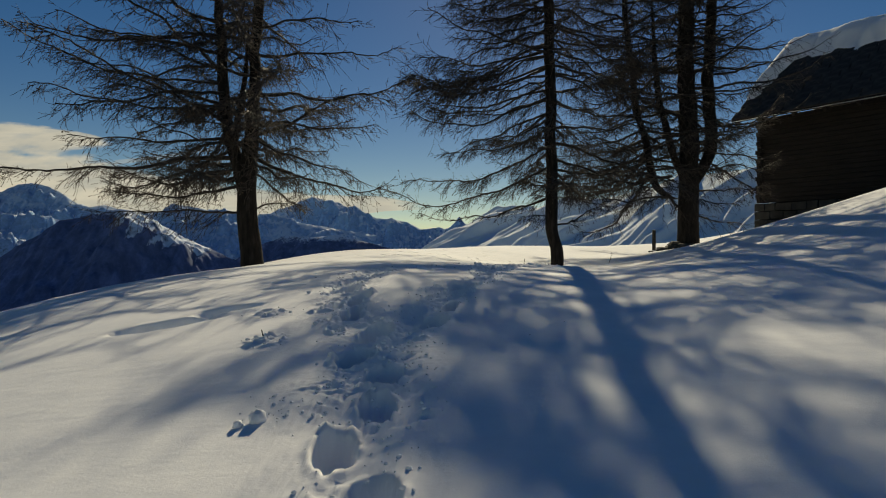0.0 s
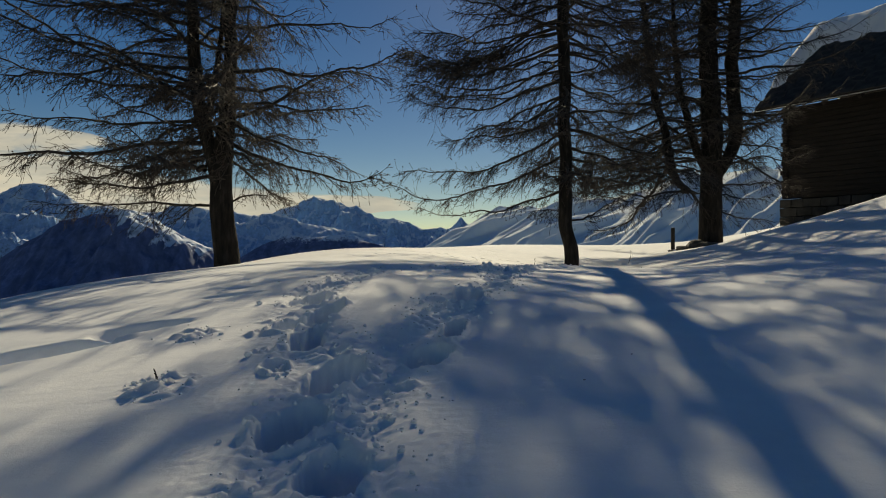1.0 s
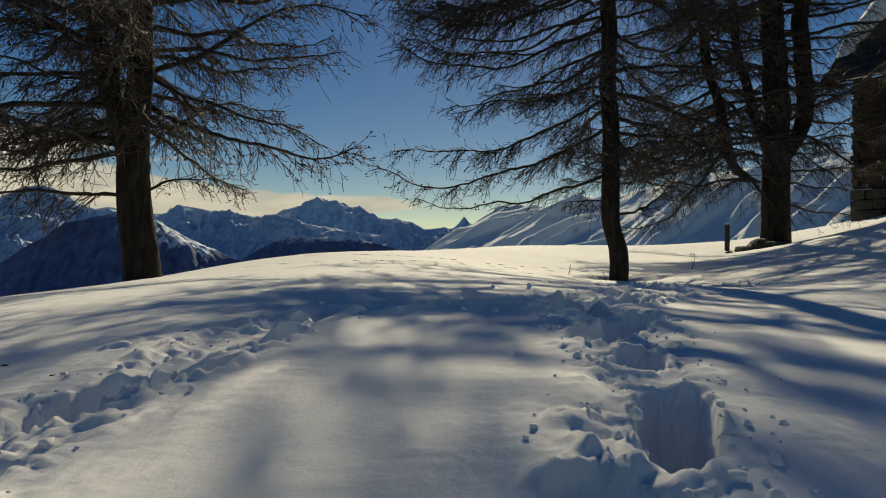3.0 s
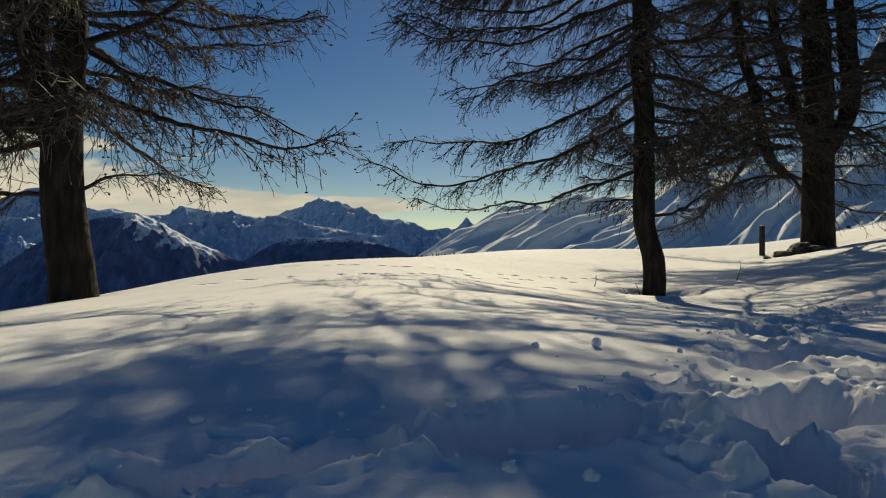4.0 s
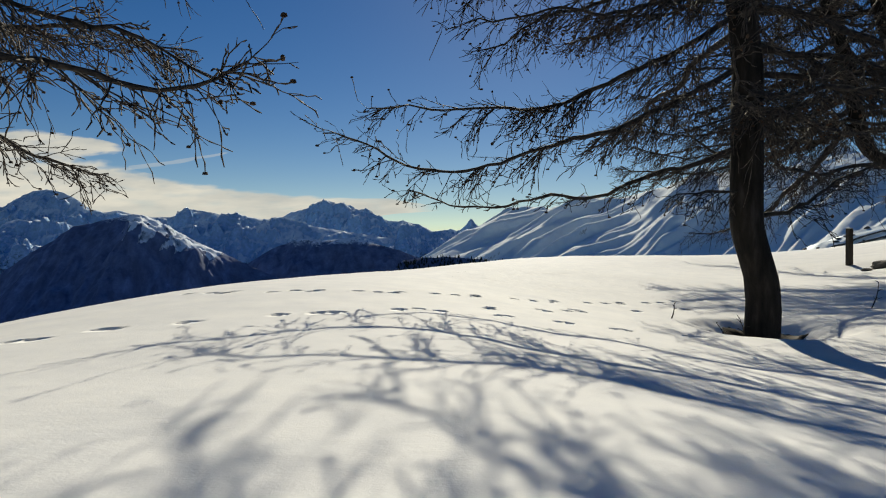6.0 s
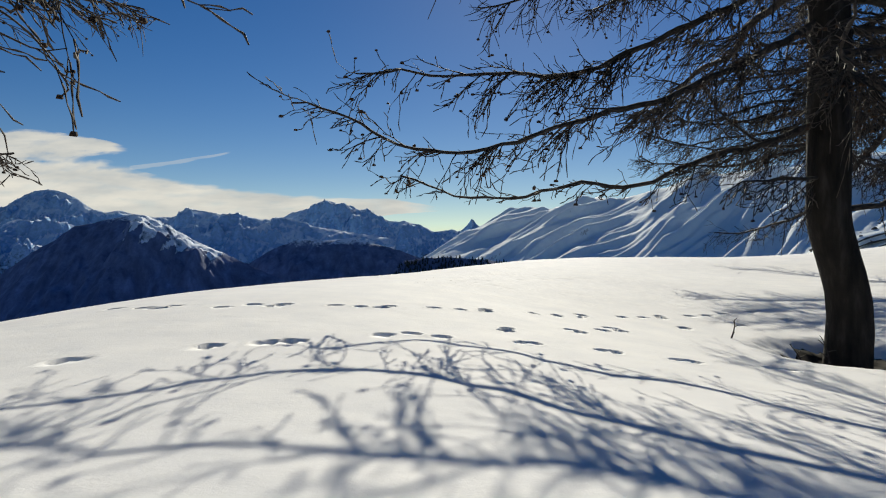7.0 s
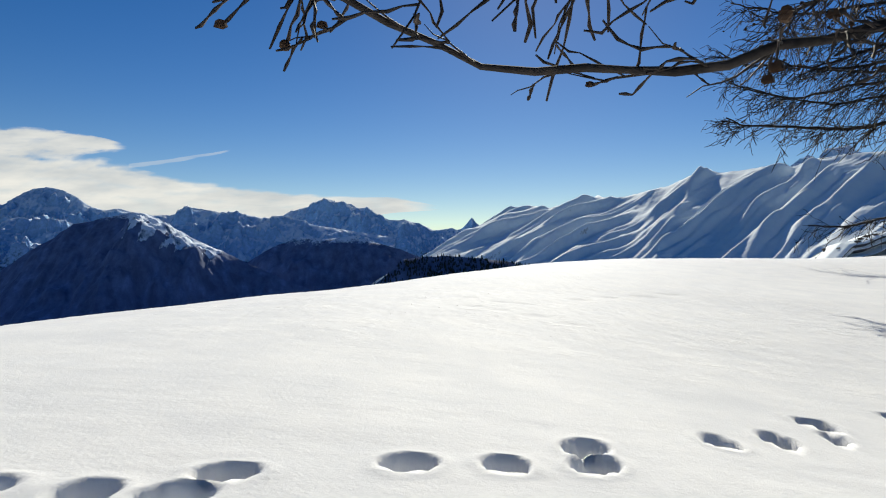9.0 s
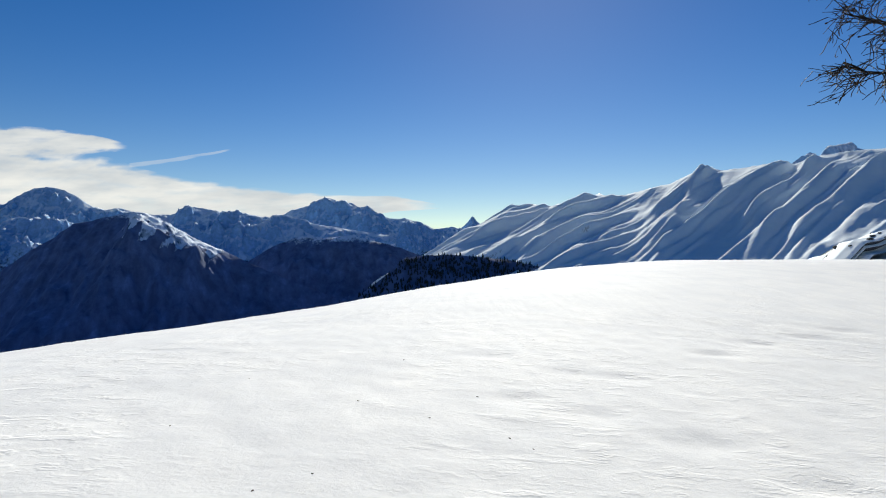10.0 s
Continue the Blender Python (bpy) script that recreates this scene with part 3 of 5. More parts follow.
# ---- cloud bank behind the peaks ----
def make_cloud_mat():
    m, n, l, s = material("thin_cloud", 1.0, 0.0)
    n.remove(s)
    dens = n.new("ShaderNodeAttribute")
    dens.attribute_name = "cover"
    clear, glow, blend = n.new("ShaderNodeBsdfTransparent"), n.new("ShaderNodeEmission"), n.new("ShaderNodeMixShader")
    streak = grain(n, l, 0.004, 5, stretch=(0.35, 1, 1.6))
    l.new(ramp(n, l, streak, [(0.3, (0.58, 0.63, 0.70)), (0.7, (0.93, 0.93, 0.93))]), glow.inputs[0])
    # emission stands in for the sunlight on the cloud
    glow.inputs[1].default_value = 0.84
    l.new(dens.outputs["Fac"], blend.inputs[0])
    l.new(clear.outputs[0], blend.inputs[1])
    l.new(glow.outputs[0], blend.inputs[2])
    l.new(blend.outputs[0], n["Material Output"].inputs[0])
    return m


CLOUD = make_cloud_mat()


def cloud(top, bottom, y, full, seed, soft_low):
    """A flat bank of cloud far off; top and bottom: edges as (x, z)."""
    x = np.linspace(top[0][0], top[-1][0], 110)
    hi, lo = np.interp(x, *np.array(top, dtype=float).T), np.interp(x, *np.array(bottom, dtype=float).T)
    X, V = np.meshgrid(x, np.linspace(0, 1, 34))
    Z = lo + (hi - lo) * V
    lumps = fractal(X / 260, Z / 45, 5, seed, 0.55)
    ends = step(0, 0.02, (X - x[0]) / (x[-1] - x[0])) * step(1.0, 0.93, (X - x[0]) / (x[-1] - x[0]) + 0.03 * lumps)
    dens = full * step(1.0, 0.86, V + 0.13 * lumps) * (step(0.0, 0.3, V + 0.25 * lumps) if soft_low else 1) * np.maximum(ends, 0) * np.clip(1.0 + 0.35 * lumps, 0, 1)
    me = mesh_of("cloud", *sheet(X, np.full_like(X, y), Z), [CLOUD])
    me.attributes.new("cover", "FLOAT", "POINT").data.foreach_set("value", dens.ravel().astype(np.float32))
    ob = tagged(new("cloud", me), "pale lens-shaped cloud bank behind the mountains", "cloud", "clouds", "backdrop")
    ob.visible_shadow = False


cloud([(-3900, 905), (-3270, 925), (-2950, 905), (-2600, 850), (-2330, 790)], [(-3900, 640), (-3270, 640), (-2950, 660), (-2600, 700), (-2330, 735)], 4660, 0.95, 3, True)
cloud([(-3900, 790), (-2850, 740), (-2450, 680), (-2250, 600), (-1900, 535), (-1500, 470), (-1100, 430), (-700, 400), (-350, 395), (-20, 330)],
      [(-3900, 150), (-2800, 150), (-1500, 150), (-700, 230), (-350, 280), (-20, 300)], 4680, 0.97, 7, False)
cloud([(-2330, 640), (-2000, 680), (-1700, 725), (-1560, 750)], [(-2330, 600), (-2000, 645), (-1700, 700), (-1560, 735)], 4670, 0.28, 12, True)


# ---- woods on the spur and the ridge foot, as small firs ----
def fir_wood():
    rng = np.random.default_rng(9)
    verts, faces = [], []
    depsgraph = bpy.context.evaluated_depsgraph_get()
    depsgraph.update()
    for k in range(3600):
        x, y = rng.uniform(-240, 340), rng.uniform(1380, 1700)
        hit, place, _, _, what, _ = scene.ray_cast(depsgraph, (x, y, 400), (0, 0, -1))
        if not hit or place.z < -130 or not what.name.startswith("mountain_wooded"):
            continue
        h, r = rng.uniform(6, 13), rng.uniform(1.8, 3.0)
        base = len(verts)
        for lo, hi, wide in ((0.08, 0.5, 1.0), (0.35, 0.75, 0.75), (0.6, 1.0, 0.48)):
            b = len(verts)
            for a in range(6):
                t = a * math.pi / 3 + rng.uniform(-0.2, 0.2)
                verts.append((x + r * wide * math.cos(t), y + r * wide * math.sin(t), place.z + h * lo + rng.uniform(-0.3, 0.3)))
            verts.append((x, y, place.z + h * hi))
            faces += [(b + a, b + (a + 1) % 6, b + 6) for a in range(6)]
    me = mesh_of("fir_wood", verts, faces, [FIR], False)
    tagged(new("fir_wood", me), "dark fir wood on a distant spur", "woods", kind="stuff")


fir_wood()


def knob_rocks():
    """Dark rocks that show through the snow of the near knob."""
    r = random.Random(4)
    depsgraph = bpy.context.evaluated_depsgraph_get()
    for k in range(60):
        x = r.uniform(84, 124)
        y = r.uniform(147, 165)
        hit, place, _, _, what, _ = scene.ray_cast(depsgraph, (x, y, 60), (0, 0, -1))
        if not hit or what.name != "hill_knob":
            continue
        size = r.uniform(0.25, 0.8)
        bm = bmesh.new()
        bmesh.ops.create_icosphere(bm, subdivisions=2, radius=1)
        off = Vector((k * 3.1, k * 1.7, 0))
        for v in bm.verts:
            d = v.co.normalized()
            v.co = d * (1 + 0.4 * noise.noise(d * 1.4 + off) + 0.2 * noise.noise(d * 3.5 + off)) * size
            v.co.z *= 0.55
        me = bpy.data.meshes.new("knob_rock")
        bm.to_mesh(me)
        bm.free()
        me.materials.append(ROCK)
        ob = tagged(new("rock", me), "dark rock showing through the snow of a knob", "rock", "rocks on the knob")
        ob.location = place


knob_rocks()


# ---- larches ----
def spline(points, count):
    """A smooth line through the points, evenly sampled."""
    p = np.array(points, dtype=float)
    if len(p) > 2:
        ext = np.vstack((2 * p[0] - p[1], p, 2 * p[-1] - p[-2]))
        out = []
        for i in range(1, len(ext) - 2):
            a, b, c, d = ext[i - 1:i + 3]
            for t in np.linspace(0, 1, 12, endpoint=False):
                out.append(0.5 * (2 * b + (c - a) * t + (2 * a - 5 * b + 4 * c - d) * t * t + (3 * b - a - 3 * c + d) * t ** 3))
        p = np.vstack((out, p[-1]))
    run = np.concatenate(([0], np.cumsum(np.linalg.norm(np.diff(p, axis=0), axis=1))))
    s = np.linspace(0, run[-1], count)
    return np.stack([np.interp(s, run, p[:, k]) for k in range(3)], -1), run[-1]


class Tubes:
    """Collects many tubes into one mesh."""

    def __init__(self):
        self.verts, self.faces, self.count = [], [], 0

    def add_many(self, lines, radii, sides):
        """lines: (n, k, 3), radii: (n, k)."""
        n, k, _ = lines.shape
        tangent = np.gradient(lines, axis=1)
        tangent /= np.linalg.norm(tangent, axis=2, keepdims=True) + 1e-9
        ref = np.where(np.abs(tangent[:, :1, 2:3]) < 0.8, [[[0.0, 0.0, 1.0]]], [[[1.0, 0.0, 0.0]]])
        u = np.cross(tangent, np.broadcast_to(ref, tangent.shape))
        u /= np.linalg.norm(u, axis=2, keepdims=True) + 1e-9
        w = np.cross(tangent, u)
        ang = np.arange(sides) * 2 * np.pi / sides
        ring = lines[:, :, None, :] + radii[:, :, None, None] * (np.cos(ang)[:, None] * u[:, :, None, :] + np.sin(ang)[:, None] * w[:, :, None, :])
        idx = np.arange(n * k * sides).reshape(n, k, sides)
        nxt = np.roll(idx, -1, 2)
        quads = np.stack((idx[:, :-1], nxt[:, :-1], nxt[:, 1:], idx[:, 1:]), -1).reshape(-1, 4)
        self.verts.append(ring.reshape(-1, 3))
        self.faces.append(quads + self.count)
        self.count += n * k * sides

    def mesh(self, name, mat):
        return mesh_of(name, np.concatenate(self.verts), np.concatenate(self.faces), [mat])


def trunk_mesh(points, widths, seed, flare=0.0):
    line, length = spline(points, 110)
    s = np.linspace(0, 1, len(line))
    sway = np.minimum(1, np.maximum(0, s * length - 2.5) / 3)
    line[:, 0] += 0.10 * sway * fractal(s * length / 1.6, s * 0 + seed, 3, seed)
    line[:, 1] += 0.10 * sway * fractal(s * length / 1.6, s * 0 + seed + 50, 3, seed)
    radius = np.interp(s, np.linspace(0, 1, len(widths)), widths)
    sides = 22
    ang = np.arange(sides) * 2 * np.pi / sides
    A, S = np.meshgrid(ang, s * length)
    knobs = 1 + 0.07 * fractal(np.cos(A) * 2.2 + seed, S * 1.1 + np.sin(A) * 2.2, 4, seed, 0.6) + 0.05 * fractal(A * 3.5, S * 6, 2, seed + 4)
    if flare:
        knobs += flare * np.exp(-S / 0.22) * (1 + 0.5 * np.cos(5 * A + seed))
    x = line[:, 0:1] + radius[:, None] * knobs * np.cos(A)
    y = line[:, 1:2] + radius[:, None] * knobs * np.sin(A)
    z = np.repeat(line[:, 2:3], sides, 1)
    verts = np.stack((x, y, z), -1).reshape(-1, 3)
    idx = np.arange(len(s) * sides).reshape(len(s), sides)
    nxt = np.roll(idx, -1, 1)
    faces = np.stack((idx[:-1], nxt[:-1], nxt[1:], idx[1:]), -1).reshape(-1, 4)
    return mesh_of("trunk", verts, faces, [BARK])


def limb_line(start, turn, length, rise, lift, rng):
    """A limb that leaves the stem, sags and turns up towards its tip."""
    n = 14
    s = np.linspace(0, 1, n)
    pitch = rise + (lift - rise) * s ** 1.7 + np.interp(s, (0, 0.5, 1), (0, rng.normal(0, 0.08), rng.normal(0, 0.2)))
    heading = turn + np.cumsum(rng.normal(0, 0.09, n)) * 0.7
    d = np.stack((np.cos(heading) * np.cos(pitch), np.sin(heading) * np.cos(pitch), np.sin(pitch)), -1) * length / (n - 1)
    return np.vstack((start, start + np.cumsum(d[:-1], axis=0)))


def bent(starts, ways, lengths, sag, points, rng, wiggle):
    """Many short curved lines at once."""
    s = np.linspace(0, 1, points)[None, :, None]
    lines = starts[:, None, :] + ways[:, None, :] * lengths[:, None, None] * s
    lines[:, :, 2] += (sag * lengths)[:, None] * (s[:, :, 0] ** 2 - 1.15 * s[:, :, 0] ** 3.2 * rng.uniform(0, 1.4, (len(starts), 1)))
    noise_ = rng.normal(0, 1, lines.shape) * (wiggle * lengths)[:, None, None] * s
    return lines + noise_


def unit(v):
    return v / (np.linalg.norm(v, axis=-1, keepdims=True) + 1e-9)


def clear_of(lines, box):
    """Which lines stay above z between x0 and x1."""
    x0, x1, z = box
    low = (lines[:, :, 0] > x0) & (lines[:, :, 0] < x1) & (lines[:, :, 2] < z)
    return ~low.any(axis=1)


def larch(place, label, stems, limbs, rng, twig_gap=0.075, spray=1.0, knobs=0.0, cone_share=0.0, lone_cones=0, stout=0.0040, bare_under=None):
    """stems: (points, widths, flare); limbs: (line, radius). All in metres from the place."""
    tree = thing("larch_tree", place, label, "tree", "larches")
    for points, widths, flare in stems:
        child("trunk", trunk_mesh(points, widths, int(rng.integers(99)), flare), tree)
    twigs, cone_spots = Tubes(), []
    for line, thick, *few in limbs:
        knobby, high = line[0][2] < knobs and len(few) > 0, line[0][2] > 6.2
        fill, hang = few or (1.0, 1.0)
        line, length = spline(line, max(10, int(length_of(line) / 0.16)))
        n = len(line)
        s = np.linspace(0, 1, n)
        line = line + 0.012 * rng.normal(0, 1, line.shape) * np.minimum(1, s * 6)[:, None]
        sway = unit(np.cross(line[-1] - line[0], [0, 0, 1.0]))
        for beat, amp in ((1.3, 0.008), (2.9, 0.010)) if knobby else ((1.3, 0.030), (2.9, 0.016)):
            line = line + amp * length ** 0.7 * np.minimum(1, s * 4)[:, None] * (np.sin(2 * np.pi * (s * beat + rng.random()))[:, None] * sway + np.sin(2 * np.pi * (s * beat + rng.random()))[:, None] * np.array([0, 0, 0.8]))
        tubes = Tubes()
        swell = 1 + 0.10 * rng.normal(0, 1, n)
        tubes.add_many(line[None], ((thick * (1 - 0.86 * s ** 0.8) + 0.004) * swell)[None], 7)
        # side shoots, hanging from the limb in two loose rows
        count = max(4, int(length / 0.105 * spray * fill))
        at = np.sort(rng.uniform(0.10, 1.0, count) ** (0.40 if hang > 1.2 else 1.0))
        idx = at * (n - 1)
        lo = np.clip(idx.astype(int), 0, n - 2)
        starts = line[lo] + (line[lo + 1] - line[lo]) * (idx - lo)[:, None]
        fwd = unit(line[lo + 1] - line[lo])
        side = unit(np.cross(fwd, [0, 0, 1.0])) * rng.choice((-1, 1), count)[:, None]
        ways = unit(fwd * rng.uniform(0.35, 1.1, (count, 1)) + side * rng.uniform(0.25, 1.0, (count, 1)) + np.array([0, 0, 1.0]) * rng.normal(-0.42, 0.34, (count, 1)))
        full = np.minimum(1.15, 0.30 + 0.18 * length) * (1 - (0.35 if hang > 1.2 else 0.62) * at) * rng.uniform(0.25, 1.15, count) * hang + 0.12
        joints = 7 if knobby else 3 if high else 5
        sub = bent(starts, ways, full, rng.uniform(-0.60, 0.12, count), joints, rng, 0.026)
        if bare_under:
            kept = clear_of(sub, bare_under)
            sub, full = sub[kept], full[kept]
            count = len(sub)
        tubes.add_many(sub, (0.0035 + 0.009 * full[:, None]) * (1 - 0.72 * np.linspace(0, 1, joints))[None, :], 4 if knobby else 3)
        child("limb", tubes.mesh("limb", LIMB), tree)
        # twigs on the side shoots and along the outer limb
        per = np.maximum(2, (full / twig_gap * (0.55 if high else 1.0)).astype(int))
        owner = np.repeat(np.arange(count), per)
        where = rng.uniform(0.08, 1.0, len(owner)) * (joints - 1)
        lo = np.clip(where.astype(int), 0, joints - 2)
        a, b = sub[owner, lo], sub[owner, lo + 1]
        starts = a + (b - a) * (where - lo)[:, None]
        fwd = unit(b - a)
        ways = unit(fwd * rng.uniform(0.5, 1.3, (len(owner), 1)) + rng.normal(0, 0.50, (len(owner), 3)) + np.array([0, 0, -0.20]))
        short = rng.uniform(0.08, 0.46, len(owner)) * (0.5 + 0.5 * full[owner])
        points = 6 if knobby else 2 if high else 4
        fine = bent(starts, ways, short, rng.uniform(-0.7, 0.45, len(owner)), points, rng, 0.038)
        if bare_under:
            kept = clear_of(fine, bare_under)
            fine, owner = fine[kept], owner[kept]
        lumps = np.array((1.0, 0.65, 1.3, 0.6, 1.25, 0.7)) if knobby else np.array((1.0, 0.7)) if high else np.array((1.0, 0.8, 0.95, 0.6))
        twigs.add_many(fine, (0.0070 if high else stout) * lumps[None, :] * rng.uniform(0.8, 1.3, (len(owner), 1)), 3)
        if cone_share:
            pick = rng.random(len(owner)) < cone_share
            cone_spots.append(fine[pick, -1])
    child("twig_spray", twigs.mesh("twig_spray", TWIG), tree, "bare knobbly twigs", "stuff")
    if cone_share:
        spots = np.concatenate(cone_spots)
        rng.shuffle(spots)
        single = cone_mesh()
        for spot in spots[:lone_cones]:
            ob = child("cone", single, tree)
            ob.matrix_basis = pose(*spot, *rng.uniform(-40, 40, 2), rng.uniform(0, 360)) @ Matrix.Scale(rng.uniform(0.95, 1.45), 4)
        rest = spots[lone_cones:]
        if len(rest):
            co = np.array([(0, 0, -0.02), (0.015, 0, -0.003), (0, 0.015, -0.003), (-0.015, 0, -0.003), (0, -0.015, -0.003), (0.011, 0, 0.010), (0, 0.011, 0.010), (-0.011, 0, 0.010), (0, -0.011, 0.010), (0, 0, 0.019)])
            fs = np.array([(0, 2, 1, 1), (0, 3, 2, 2), (0, 4, 3, 3), (0, 1, 4, 4), (1, 2, 6, 5), (2, 3, 7, 6), (3, 4, 8, 7), (4, 1, 5, 8), (5, 6, 9, 9), (6, 7, 9, 9), (7, 8, 9, 9), (8, 5, 9, 9)])
            fs = fs[4:8]
            verts = (rest[:, None, :] + co[None] * rng.uniform(1.2, 1.9, (len(rest), 1, 1))).reshape(-1, 3)
            faces = (fs[None] + (np.arange(len(rest)) * len(co))[:, None, None]).reshape(-1, fs.shape[1])
            child("cone_spray", mesh_of("cone_spray", verts, faces, [CONE]), tree, "old brown cones", "stuff")
    return tree


def length_of(line):
    return float(np.sum(np.linalg.norm(np.diff(np.array(line, dtype=float), axis=0), axis=1)))


def cone_mesh():
    """An egg-shaped cone of overlapping scale rows."""
    if "cone" in bpy.data.meshes:
        return bpy.data.meshes["cone"]
    rows_ = ((0.000, -0.020), (0.011, -0.016), (0.015, -0.006), (0.0125, -0.004), (0.0155, 0.004), (0.012, 0.006), (0.011, 0.013), (0.0, 0.019))
    sides = 7
    verts = [(r * math.cos(a * 2 * math.pi / sides + 0.3 * k), r * math.sin(a * 2 * math.pi / sides + 0.3 * k), z) for k, (r, z) in enumerate(rows_) for a in range(sides)]
    faces = [(k * sides + a, k * sides + (a + 1) % sides, (k + 1) * sides + (a + 1) % sides, (k + 1) * sides + a) for k in range(len(rows_) - 1) for a in range(sides)]
    return mesh_of("cone", verts, faces, [CONE], False)


def crown(rng, axis, low, high, count, reach, rise, lift, thick, avoid=None):
    """Limbs all round a stem; axis(z) gives its centre, reach(t) a limb's length."""
    out = []
    for k in range(count):
        t = (k + rng.uniform(0, 0.9)) / count
        z = low + (high - low) * t
        turn = k * 2.39996 + rng.normal(0, 0.35)
        if avoid and avoid(turn % (2 * math.pi), z):
            continue
        length = reach(t) * rng.uniform(0.5, 1.15)
        start = np.array([*axis(z), z])
        out.append((limb_line(start, turn, length, rise + 0.35 * t + rng.normal(0, 0.2), lift + rng.normal(0, 0.28), rng), thick * (0.35 + 0.13 * length)))
    return out


